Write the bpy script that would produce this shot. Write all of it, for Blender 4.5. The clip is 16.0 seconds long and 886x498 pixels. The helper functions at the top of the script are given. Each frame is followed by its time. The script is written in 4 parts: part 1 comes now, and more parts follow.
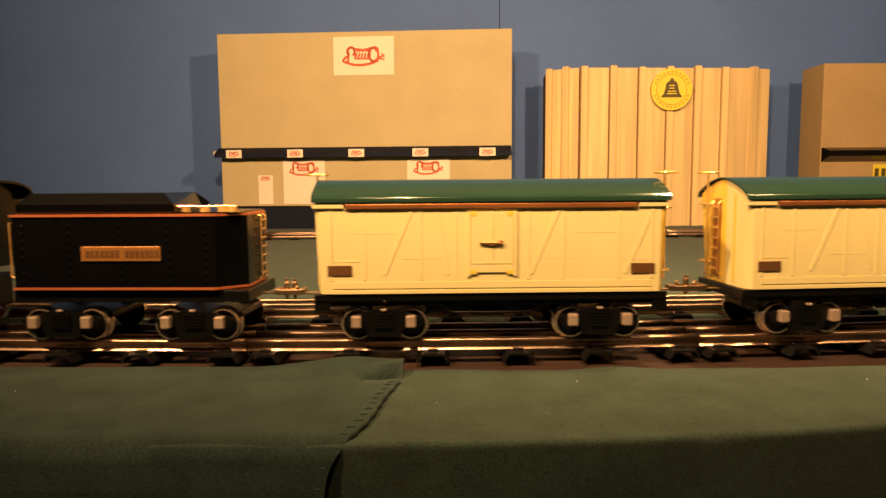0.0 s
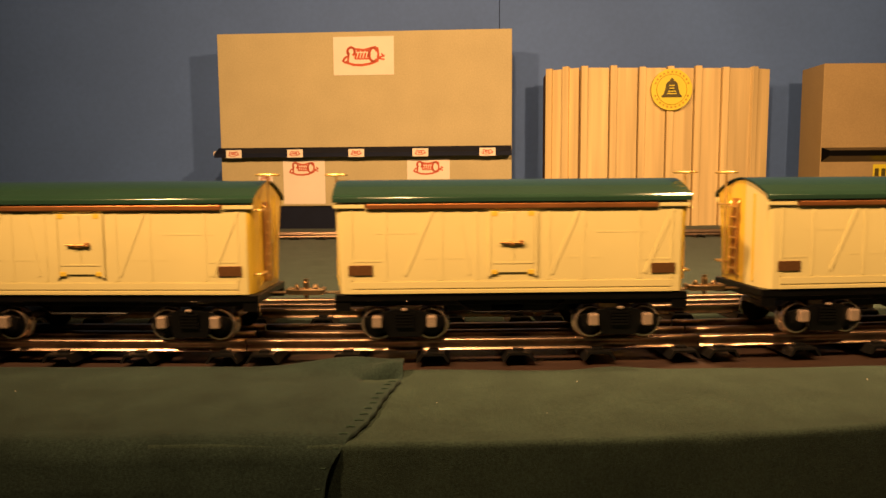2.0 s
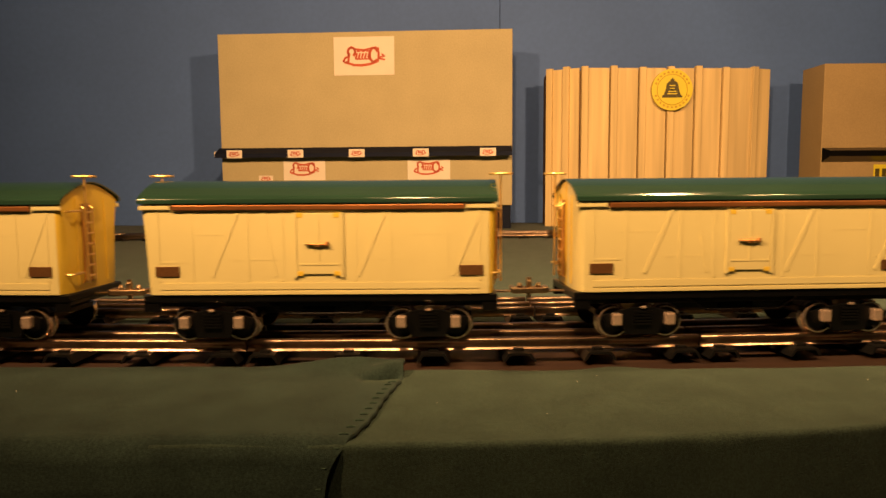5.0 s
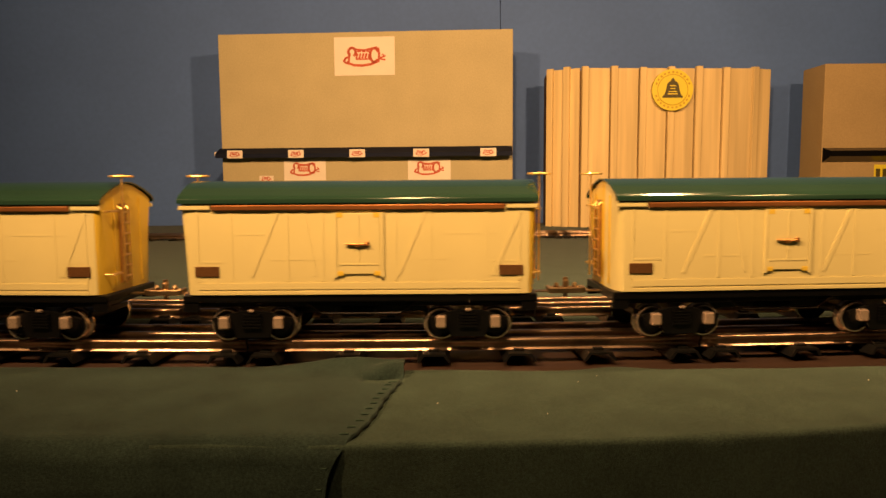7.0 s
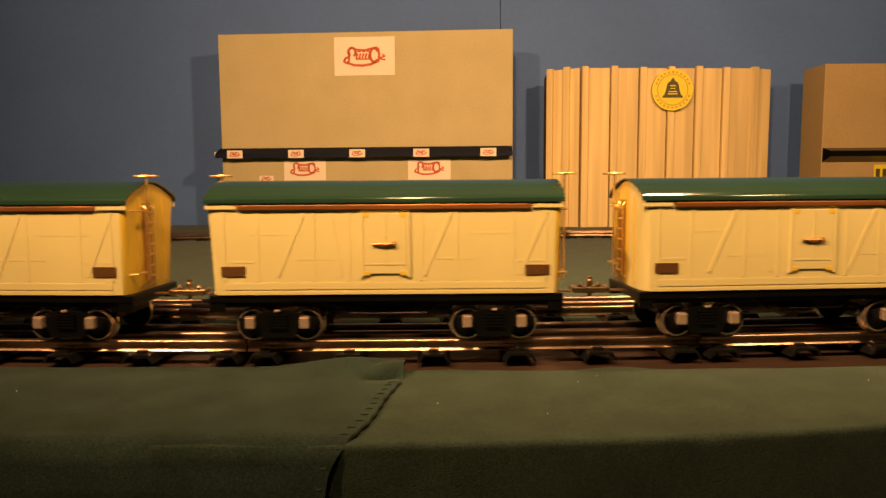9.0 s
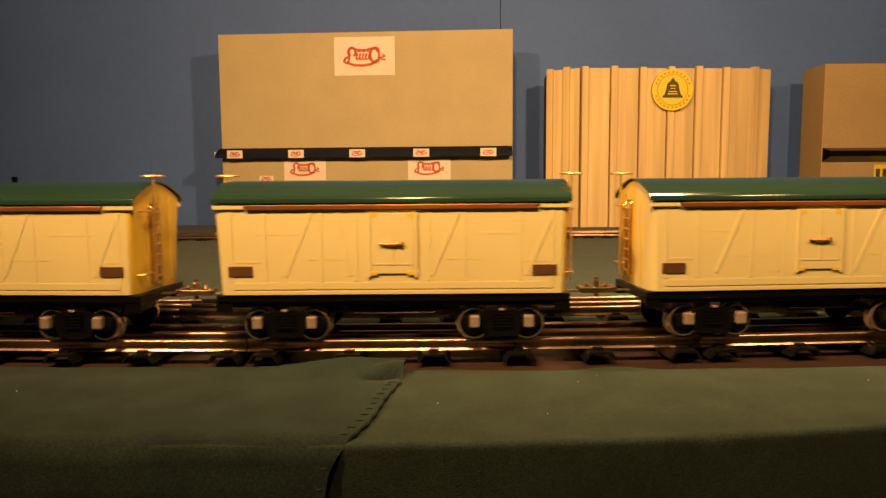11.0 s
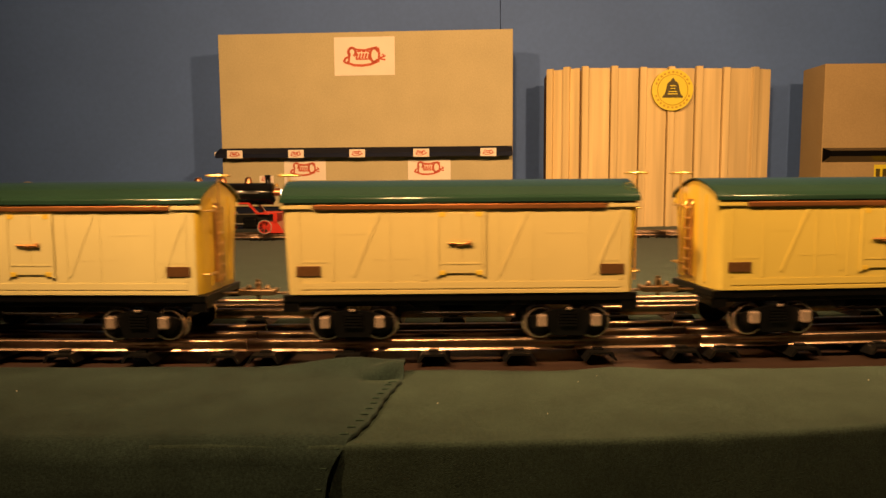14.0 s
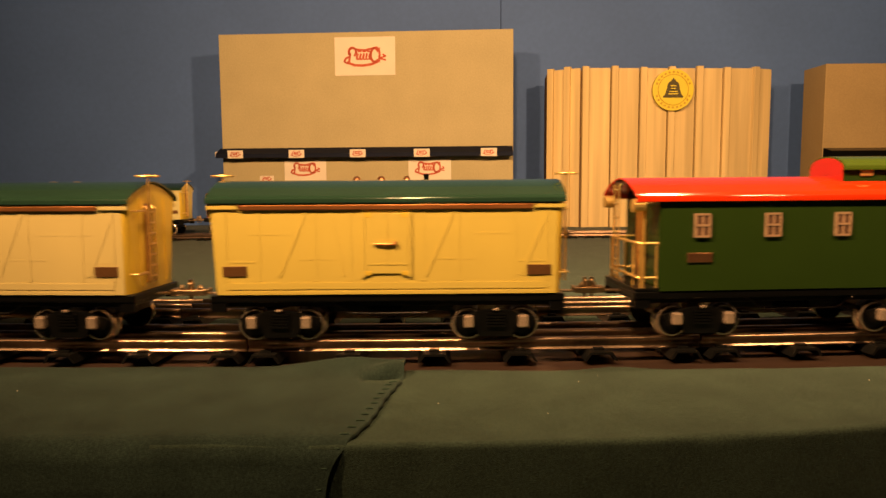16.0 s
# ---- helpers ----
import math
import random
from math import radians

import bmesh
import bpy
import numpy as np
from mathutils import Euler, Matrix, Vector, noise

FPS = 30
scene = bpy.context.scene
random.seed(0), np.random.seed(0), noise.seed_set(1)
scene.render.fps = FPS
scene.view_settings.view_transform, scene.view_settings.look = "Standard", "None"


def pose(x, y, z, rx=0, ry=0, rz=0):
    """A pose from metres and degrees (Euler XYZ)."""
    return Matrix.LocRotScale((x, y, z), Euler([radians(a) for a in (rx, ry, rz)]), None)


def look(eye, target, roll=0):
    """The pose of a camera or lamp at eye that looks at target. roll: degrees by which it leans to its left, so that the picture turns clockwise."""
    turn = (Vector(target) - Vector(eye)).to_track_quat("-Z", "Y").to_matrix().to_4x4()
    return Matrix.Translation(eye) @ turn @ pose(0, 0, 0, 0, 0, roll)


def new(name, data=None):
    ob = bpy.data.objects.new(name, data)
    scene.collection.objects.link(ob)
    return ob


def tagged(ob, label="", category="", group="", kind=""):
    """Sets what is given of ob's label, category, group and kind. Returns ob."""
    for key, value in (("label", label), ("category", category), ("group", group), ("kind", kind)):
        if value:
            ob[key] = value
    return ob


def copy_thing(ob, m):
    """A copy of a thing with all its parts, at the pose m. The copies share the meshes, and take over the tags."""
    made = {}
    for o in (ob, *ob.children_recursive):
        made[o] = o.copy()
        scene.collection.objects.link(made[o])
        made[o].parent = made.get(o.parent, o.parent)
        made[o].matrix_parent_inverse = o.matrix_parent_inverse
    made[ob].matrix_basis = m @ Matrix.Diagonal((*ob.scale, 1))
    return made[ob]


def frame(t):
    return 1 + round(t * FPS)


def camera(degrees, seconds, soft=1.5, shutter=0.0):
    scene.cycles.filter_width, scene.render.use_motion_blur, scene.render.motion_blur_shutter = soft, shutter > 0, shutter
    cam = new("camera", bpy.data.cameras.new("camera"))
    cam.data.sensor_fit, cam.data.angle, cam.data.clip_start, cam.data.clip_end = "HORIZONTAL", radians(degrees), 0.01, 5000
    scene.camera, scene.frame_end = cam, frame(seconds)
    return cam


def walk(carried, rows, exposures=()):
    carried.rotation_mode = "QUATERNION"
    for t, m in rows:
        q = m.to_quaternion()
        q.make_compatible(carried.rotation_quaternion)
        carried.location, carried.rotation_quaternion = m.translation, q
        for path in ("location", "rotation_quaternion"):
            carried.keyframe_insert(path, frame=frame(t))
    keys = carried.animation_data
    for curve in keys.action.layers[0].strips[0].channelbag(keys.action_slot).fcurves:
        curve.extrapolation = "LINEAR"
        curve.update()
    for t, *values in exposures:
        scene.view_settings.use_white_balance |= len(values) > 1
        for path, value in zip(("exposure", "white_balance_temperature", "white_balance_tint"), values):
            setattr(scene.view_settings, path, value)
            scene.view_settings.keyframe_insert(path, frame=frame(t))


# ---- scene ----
# A tinplate train on a cloth-covered table. x runs along the table, y away from the camera.
CAM_Z = 0.1395
cam = camera(65.5, 16.0, soft=1.5, shutter=0.5)
TILT, ROLL = 84.42, 0.4
walk(cam, [(0.0, pose(0, 0, CAM_Z, TILT, 0, 0) @ pose(0, 0, 0, 0, 0, -ROLL)),
           (3.5, pose(0, 0, CAM_Z, TILT, 0, 0) @ pose(0, 0, 0, 0, 0, -ROLL)),
           (6.5, pose(0, 0, CAM_Z, TILT + 0.03, 0, 0.07) @ pose(0, 0, 0, 0, 0, -ROLL)),
           (14.0, pose(0, 0, CAM_Z, TILT + 0.03, 0, 0.07) @ pose(0, 0, 0, 0, 0, -ROLL)),
           (16.0, pose(0, 0, CAM_Z, TILT + 0.03, 0, 0.11) @ pose(0, 0, 0, 0, 0, -ROLL))],
     exposures=[(0.0, 0.32, 6120, 10), (1.5, 0.15, 6340, 10), (3.5, 0.0, 6450, 10), (7.0, -0.06, 6500, 10), (12.5, -0.08, 6540, 10), (16.0, -0.03, 6450, 10)])

# ---- light: a lamp hanging over the track, three warm reflector lamps in a row before the table, turned to the backdrop ----
world = bpy.data.worlds.new("room_air")
world.use_nodes = True
world.node_tree.nodes["Background"].inputs["Color"].default_value = (0.85, 0.80, 0.75, 1)
world.node_tree.nodes["Background"].inputs["Strength"].default_value = 0.016
scene.world = world


def reflector_lamp(name, place, target, watts, size, spread):
    lamp = bpy.data.lights.new(name, "SPOT")
    lamp.energy, lamp.color, lamp.shadow_soft_size = watts, WARM, size
    lamp.spot_size, lamp.spot_blend = radians(spread), 1.0
    new(name, lamp).matrix_world = look(place, target)


WARM = (1.0, 0.55, 0.23)
reflector_lamp("lamp_light", (0.66, 0.20, 0.74), (0.38, 2.2, 0.36), 104, 0.035, 128)
reflector_lamp("second_lamp_light", (-0.56, 0.14, 0.71), (0.70, 2.2, 0.44), 76, 0.035, 142)
reflector_lamp("middle_lamp_light", (-0.06, 0.12, 0.77), (0.26, 2.2, 0.38), 88, 0.035, 142)
reflector_lamp("hanging_lamp_light", (0.42, 0.67, 0.78), (0.36, 0.46, 0.0), 26, 0.025, 104)


# ---- materials ----
def material(name, colour, rough=0.5, metal=0.0, grain=0.0, grain_scale=200.0, stain=0.0, stain_scale=8.0,
             bump=0.0, bump_scale=600.0, coat=0.0, sheen=0.0, spec=0.5, stretch=(1, 1, 1), glow=0.0, vary=0.0):
    m = bpy.data.materials.new(name)
    m.use_nodes = True
    nt = m.node_tree
    n, l = nt.nodes, nt.links
    b = n["Principled BSDF"]
    b.inputs["Roughness"].default_value = rough
    b.inputs["Metallic"].default_value = metal
    b.inputs["Specular IOR Level"].default_value = spec
    b.inputs["Coat Weight"].default_value = coat
    b.inputs["Coat Roughness"].default_value = 0.06
    b.inputs["Sheen Weight"].default_value = sheen
    co = n.new("ShaderNodeTexCoord")
    mp = n.new("ShaderNodeMapping")
    mp.inputs["Scale"].default_value = stretch
    l.new(co.outputs["Object"], mp.inputs["Vector"])
    last = None
    rgb = n.new("ShaderNodeRGB")
    rgb.outputs[0].default_value = (*colour, 1)
    last = rgb.outputs[0]
    for amount, scale, detail in ((grain, grain_scale, 3), (stain, stain_scale, 4)):
        if amount:
            t = n.new("ShaderNodeTexNoise")
            t.inputs["Scale"].default_value, t.inputs["Detail"].default_value = scale, detail
            l.new(mp.outputs[0], t.inputs["Vector"])
            r = n.new("ShaderNodeMapRange")
            r.inputs["From Min"].default_value, r.inputs["From Max"].default_value = 0.25, 0.75
            r.inputs["To Min"].default_value, r.inputs["To Max"].default_value = 1 - amount, 1 + amount
            l.new(t.outputs["Fac"], r.inputs["Value"])
            x = n.new("ShaderNodeMix")
            x.data_type, x.blend_type = "RGBA", "MULTIPLY"
            x.inputs["Factor"].default_value = 1
            l.new(last, x.inputs["A"])
            l.new(r.outputs[0], x.inputs["B"])
            last = x.outputs["Result"]
    if vary:
        oi = n.new("ShaderNodeObjectInfo")
        r = n.new("ShaderNodeMapRange")
        r.inputs["To Min"].default_value, r.inputs["To Max"].default_value = 1 - vary, 1 + vary
        l.new(oi.outputs["Random"], r.inputs["Value"])
        x = n.new("ShaderNodeMix")
        x.data_type, x.blend_type = "RGBA", "MULTIPLY"
        x.inputs["Factor"].default_value = 1
        l.new(last, x.inputs["A"])
        l.new(r.outputs[0], x.inputs["B"])
        last = x.outputs["Result"]
    l.new(last, b.inputs["Base Color"])
    if bump:
        t = n.new("ShaderNodeTexNoise")
        t.inputs["Scale"].default_value, t.inputs["Detail"].default_value = bump_scale, 3
        l.new(mp.outputs[0], t.inputs["Vector"])
        bp = n.new("ShaderNodeBump")
        bp.inputs["Strength"].default_value, bp.inputs["Distance"].default_value = bump, 0.001
        l.new(t.outputs["Fac"], bp.inputs["Height"])
        l.new(bp.outputs[0], b.inputs["Normal"])
    if glow:
        b.inputs["Emission Color"].default_value = (*colour, 1)
        b.inputs["Emission Strength"].default_value = glow
    return m


M_WALL = material("blue_wall_paint", (0.078, 0.162, 0.455), 0.75, grain=0.05, grain_scale=60, stain=0.10, stain_scale=2.5, bump=0.15, bump_scale=300)
M_ROOM = material("room_paint", (0.32, 0.33, 0.37), 0.9, stain=0.1, stain_scale=2)
M_WOOD = material("brown_table_wood", (0.034, 0.018, 0.012), 0.55, grain=0.25, grain_scale=60, stretch=(0.15, 1, 1), stain=0.15, bump=0.1)
M_FELT = material("green_felt", (0.036, 0.058, 0.045), 0.95, grain=0.34, grain_scale=700, stain=0.20, stain_scale=30, bump=0.6, bump_scale=1500, sheen=0.06, spec=0.1)
M_FELT_DARK = material("dark_green_felt", (0.024, 0.042, 0.036), 0.95, grain=0.36, grain_scale=700, stain=0.26, stain_scale=30, bump=0.6, bump_scale=1500, sheen=0.06, spec=0.1)
M_STITCH = material("green_thread", (0.045, 0.08, 0.062), 0.9, bump=0.3, bump_scale=2000, spec=0.1)
M_CREAM = material("ivory_enamel", (0.62, 0.55, 0.255), 0.20, stain=0.04, stain_scale=20, coat=0.2)
M_TAN = material("cream_enamel", (0.56, 0.465, 0.19), 0.20, stain=0.04, stain_scale=20, coat=0.2)
M_YELLOW = material("yellow_cream_enamel", (0.57, 0.455, 0.10), 0.20, stain=0.04, stain_scale=20, coat=0.2)
M_GREENROOF = material("green_enamel", (0.014, 0.038, 0.025), 0.12, stain=0.10, stain_scale=25, coat=0.15, spec=0.5)
M_BLACK = material("black_enamel", (0.0024, 0.0026, 0.0030), 0.15, stain=0.15, stain_scale=25, spec=0.35)
M_FRAME = material("black_frame_paint", (0.003, 0.003, 0.0032), 0.30, stain=0.2, stain_scale=40, spec=0.3)
M_BRASS = material("polished_brass", (0.86, 0.60, 0.20), 0.34, 0.75, stain=0.12, stain_scale=60)
M_COPPER = material("polished_copper", (0.82, 0.40, 0.20), 0.36, 1.0, stain=0.12, stain_scale=60)
M_NICKEL = material("nickel_plate", (0.80, 0.74, 0.68), 0.22, 0.85, stain=0.15, stain_scale=60)
M_RAIL = material("tinned_rail", (0.31, 0.22, 0.155), 0.32, 1.0, grain=0.2, grain_scale=150, stain=0.3, stain_scale=12)
M_TIE = material("black_tie_tin", (0.005, 0.005, 0.005), 0.45, stain=0.3, stain_scale=50, spec=0.25)
M_JOURNAL = material("bright_nickel_cover", (0.84, 0.64, 0.50), 0.24, 0.75, stain=0.1, stain_scale=60)
M_TYRE = material("polished_tyre_rim", (0.74, 0.60, 0.48), 0.24, 0.9, stain=0.2, stain_scale=60)
M_SASH = material("pale_copper_sash", (0.60, 0.40, 0.26), 0.4, 0.5, stain=0.12, stain_scale=60)
M_PANE = material("dim_window_pane", (0.13, 0.075, 0.05), 0.25, stain=0.15, stain_scale=60)
M_COUPLER = material("worn_brass_coupler", (0.55, 0.40, 0.24), 0.34, 1.0, stain=0.3, stain_scale=80)
M_TRIM = material("red_copper_trim", (0.72, 0.22, 0.08), 0.32, 0.6, stain=0.1, stain_scale=40)
M_GOLDPLATE = material("dull_gold_plate", (0.40, 0.19, 0.05), 0.42, 0.6, stain=0.12, stain_scale=60)
M_RAILBAR = material("bronze_strip", (0.38, 0.155, 0.05), 0.28, 0.65, stain=0.25, stain_scale=40)
# hinge yellow; on the car ends it paints in yellow light bounced between cars
M_END = material("golden_end_bounce_and_hinge_enamel", (0.68, 0.48, 0.055), 0.25, stain=0.06, stain_scale=20, coat=0.5)
M_STRIP = material("brown_strip_paint", (0.30, 0.135, 0.022), 0.4, stain=0.15, stain_scale=60)
M_RED = material("red_enamel", (0.42, 0.022, 0.010), 0.3, stain=0.05, stain_scale=25, coat=0.6)
M_REDROOF = material("orange_red_enamel", (0.56, 0.030, 0.003), 0.10, stain=0.05, stain_scale=25, coat=0.5)
M_PEA = material("pea_green_enamel", (0.020, 0.043, 0.007), 0.22, stain=0.05, stain_scale=25, coat=0.2)
M_LIGHTPEA = material("light_pea_green_enamel", (0.05, 0.085, 0.008), 0.2, stain=0.05, stain_scale=25, coat=0.2)
M_CARD = material("tan_fibreboard", (0.45, 0.39, 0.23), 0.9, grain=0.10, grain_scale=260, stain=0.07, stain_scale=9, bump=0.3, bump_scale=900, spec=0.2)
M_CARD_DARK = material("brown_fibreboard", (0.36, 0.265, 0.135), 0.9, grain=0.10, grain_scale=260, stain=0.07, stain_scale=9, bump=0.3, bump_scale=900, spec=0.2)
M_PINE = material("pale_pine_board", (0.64, 0.49, 0.24), 0.7, grain=0.22, grain_scale=42, stretch=(1, 1, 0.04), stain=0.08, stain_scale=12, vary=0.08, spec=0.3)
M_GROOVE = material("dark_stained_backing", (0.13, 0.07, 0.03), 0.85, stain=0.15, stain_scale=15, spec=0.2)
M_PAPER = material("white_paper", (0.74, 0.66, 0.55), 0.85, stain=0.03, stain_scale=20)
M_NAVY = material("navy_paint", (0.006, 0.009, 0.024), 0.7, stain=0.15, stain_scale=25, spec=0.15)
M_INK = material("red_ink", (0.52, 0.095, 0.045), 0.8)
M_SIGN = material("yellow_sign_paint", (0.70, 0.58, 0.03), 0.5, stain=0.04)
M_RIMTEXT = material("ochre_sign_ink", (0.50, 0.30, 0.012), 0.6)
M_SIGN_BLACK = material("black_sign_ink", (0.07, 0.055, 0.008), 0.6)
M_PLATE = material("etched_brass_plate", (0.20, 0.095, 0.035), 0.4, 0.6, grain=0.3, grain_scale=900)
M_LENS = material("glowing_headlight", (1.0, 0.85, 0.6), 0.3, glow=6.0)


# ---- mesh helpers ----
def part(name, bm, mat, parent=None, label="", smooth=False):
    me = bpy.data.meshes.new(name)
    if smooth:
        for f in bm.faces:
            f.smooth = True
    bm.to_mesh(me)
    bm.free()
    me.materials.append(mat)
    ob = new(name, me)
    if parent is not None:
        ob.parent = parent
    if label:
        ob["label"] = label
    return ob


def share(src, name, m, parent):
    ob = new(name, src.data)
    ob.parent = parent
    ob.matrix_basis = m
    return ob


def add_box(bm, x0, x1, y0, y1, z0, z1, bevel=0.0, m=None):
    r = bmesh.ops.create_cube(bm, size=1)
    vs = r["verts"]
    bmesh.ops.scale(bm, vec=(x1 - x0, y1 - y0, z1 - z0), verts=vs)
    bmesh.ops.translate(bm, vec=((x0 + x1) / 2, (y0 + y1) / 2, (z0 + z1) / 2), verts=vs)
    if bevel:
        es = list({e for v in vs for e in v.link_edges})
        q = bmesh.ops.bevel(bm, geom=es, offset=bevel, segments=2, affect="EDGES", profile=0.5)
        vs = list({v for f in q["faces"] for v in f.verts} | {v for v in vs if v.is_valid})
    if m is not None:
        bmesh.ops.transform(bm, matrix=m, verts=vs)
    return vs


def box(x0, x1, y0, y1, z0, z1, bevel=0.0, m=None):
    bm = bmesh.new()
    add_box(bm, x0, x1, y0, y1, z0, z1, bevel, m)
    return bm


def add_cyl(bm, a, b, r0, r1=None, seg=16):
    a, b = Vector(a), Vector(b)
    r = bmesh.ops.create_cone(bm, cap_ends=True, segments=seg, radius1=r0, radius2=r0 if r1 is None else r1, depth=(b - a).length)
    m = Matrix.Translation((a + b) / 2) @ (b - a).to_track_quat("Z", "Y").to_matrix().to_4x4()
    bmesh.ops.transform(bm, matrix=m, verts=r["verts"])
    return r["verts"]


def cyl(a, b, r0, r1=None, seg=16):
    bm = bmesh.new()
    add_cyl(bm, a, b, r0, r1, seg)
    return bm


def add_lathe(bm, profile, seg=20, m=None):
    """Turn a profile of (radius, height) about z."""
    rings = []
    for r, z in profile:
        rings.append([bm.verts.new((r * math.cos(2 * math.pi * i / seg), r * math.sin(2 * math.pi * i / seg), z)) for i in range(seg)])
    for p, q in zip(rings, rings[1:]):
        for i in range(seg):
            bm.faces.new((p[i], p[(i + 1) % seg], q[(i + 1) % seg], q[i]))
    bm.faces.new(rings[0][::-1])
    bm.faces.new(rings[-1])
    vs = [v for ring in rings for v in ring]
    if m is not None:
        bmesh.ops.transform(bm, matrix=m, verts=vs)
    return vs


def add_prism(bm, outline, axis, a, b):
    """Push an outline of 2D points along an axis from a to b."""
    def at(p, w):
        return {"x": (w, p[0], p[1]), "y": (p[0], w, p[1]), "z": (p[0], p[1], w)}[axis]
    lo = [bm.verts.new(at(p, a)) for p in outline]
    hi = [bm.verts.new(at(p, b)) for p in outline]
    n = len(outline)
    for i in range(n):
        bm.faces.new((lo[i], lo[(i + 1) % n], hi[(i + 1) % n], hi[i]))
    bm.faces.new(lo[::-1])
    bm.faces.new(hi)
    bmesh.ops.recalc_face_normals(bm, faces=bm.faces)
    return lo + hi


def prism(outline, axis, a, b):
    bm = bmesh.new()
    add_prism(bm, outline, axis, a, b)
    return bm


def add_tube(bm, pts, r, seg=8):
    """A round rod through the points."""
    pts = [Vector(p) for p in pts]
    rings = []
    for i, p in enumerate(pts):
        d = (pts[min(i + 1, len(pts) - 1)] - pts[max(i - 1, 0)]).normalized()
        q = d.to_track_quat("Z", "Y")
        rings.append([bm.verts.new(p + q @ Vector((r * math.cos(2 * math.pi * k / seg), r * math.sin(2 * math.pi * k / seg), 0))) for k in range(seg)])
    for p, q in zip(rings, rings[1:]):
        for k in range(seg):
            bm.faces.new((p[k], p[(k + 1) % seg], q[(k + 1) % seg], q[k]))
    bm.faces.new(rings[0][::-1])
    bm.faces.new(rings[-1])


def tube(pts, r, seg=8):
    bm = bmesh.new()
    add_tube(bm, pts, r, seg)
    return bm


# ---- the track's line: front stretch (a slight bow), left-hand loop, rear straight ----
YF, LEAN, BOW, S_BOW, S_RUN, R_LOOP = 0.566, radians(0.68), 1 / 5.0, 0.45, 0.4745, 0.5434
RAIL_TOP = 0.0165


def arc(x, y, h, k, l):
    if abs(k) < 1e-9:
        return x + l * math.cos(h), y + l * math.sin(h), h
    g = h - k * l
    return x + (math.sin(h) - math.sin(g)) / k, y - (math.cos(h) - math.cos(g)) / k, g


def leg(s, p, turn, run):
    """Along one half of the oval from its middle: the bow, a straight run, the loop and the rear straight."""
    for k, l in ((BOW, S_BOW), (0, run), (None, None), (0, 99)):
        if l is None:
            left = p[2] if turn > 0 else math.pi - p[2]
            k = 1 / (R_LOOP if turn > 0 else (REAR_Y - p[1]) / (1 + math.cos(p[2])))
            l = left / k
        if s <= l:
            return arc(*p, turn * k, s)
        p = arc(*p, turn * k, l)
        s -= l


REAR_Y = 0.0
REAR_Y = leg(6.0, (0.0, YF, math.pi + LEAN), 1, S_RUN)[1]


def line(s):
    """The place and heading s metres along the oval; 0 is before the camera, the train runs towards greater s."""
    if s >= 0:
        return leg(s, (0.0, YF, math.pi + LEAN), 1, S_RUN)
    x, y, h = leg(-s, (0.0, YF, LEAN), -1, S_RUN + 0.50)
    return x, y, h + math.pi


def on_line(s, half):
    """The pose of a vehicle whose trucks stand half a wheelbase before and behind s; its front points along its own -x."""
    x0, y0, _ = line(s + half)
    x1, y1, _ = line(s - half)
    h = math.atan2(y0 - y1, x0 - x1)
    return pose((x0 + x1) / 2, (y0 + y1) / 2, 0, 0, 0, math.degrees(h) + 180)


# metres run by the first wagon at each time
RUN = [(0.0, -0.0369), (0.5, 0.0348), (1.0, 0.1136), (1.5, 0.1899), (2.0, 0.2793), (2.5, 0.3607), (3.0, 0.4344), (3.5, 0.5108), (4.0, 0.5971),
       (4.2, 0.6333), (6.3, 0.9623), (6.5, 0.9915), (7.0, 1.0613), (7.5, 1.1313), (8.0, 1.2113), (8.5, 1.2894), (9.0, 1.3732), (9.2, 1.4010),
       (11.3, 1.7503), (11.5, 1.7912), (12.0, 1.8981), (12.5, 2.0044), (13.0, 2.1081), (13.5, 2.2113), (14.0, 2.3117), (14.5, 2.4096), (15.0, 2.5073),
       (15.5, 2.5997), (16.0, 2.7004)]
PITCH = 0.3320


def run(t):
    """The way run at t, smooth through the listed times."""
    for i in range(len(RUN) - 1):
        (t0, a), (t1, b) = RUN[i], RUN[i + 1]
        if t <= t1 + 1e-6:
            lo, hi = RUN[max(i - 1, 0)], RUN[min(i + 2, len(RUN) - 1)]
            m0, m1 = (b - lo[1]) / (t1 - lo[0]), (hi[1] - a) / (hi[0] - t0)
            w, u = t1 - t0, (t - t0) / (t1 - t0)
            return (2 * u**3 - 3 * u**2 + 1) * a + (u**3 - 2 * u**2 + u) * w * m0 + (3 * u**2 - 2 * u**3) * b + (u**3 - u**2) * w * m1
    return RUN[-1][1]


# ---- the room and the table ----
def structure(name, bm, mat, label="", smooth=False, category=""):
    return tagged(part(name, bm, mat, None, label, smooth), kind="structure", category=category)


WALL_Y = 2.33
SEAM_X = 0.1913
structure("wall_north", box(-3.2, SEAM_X - 0.0012, WALL_Y, WALL_Y + 0.1, -0.9, 1.7), M_WALL, "blue painted wall panel behind the layout", category="wall")
structure("wall_north_panel", box(SEAM_X + 0.0012, 3.2, WALL_Y, WALL_Y + 0.1, -0.9, 1.7), M_WALL, "blue painted wall panel beside a thin seam", category="wall")
structure("wall_south", box(-3.2, 3.2, -2.1, -2.0, -0.9, 1.7), M_ROOM, "plain wall of the room", category="wall")
structure("wall_west", box(-3.3, -3.2, -2.0, WALL_Y, -0.9, 1.7), M_ROOM, "plain wall of the room", category="wall")
structure("wall_east", box(3.2, 3.3, -2.0, WALL_Y, -0.9, 1.7), M_ROOM, "plain wall of the room", category="wall")
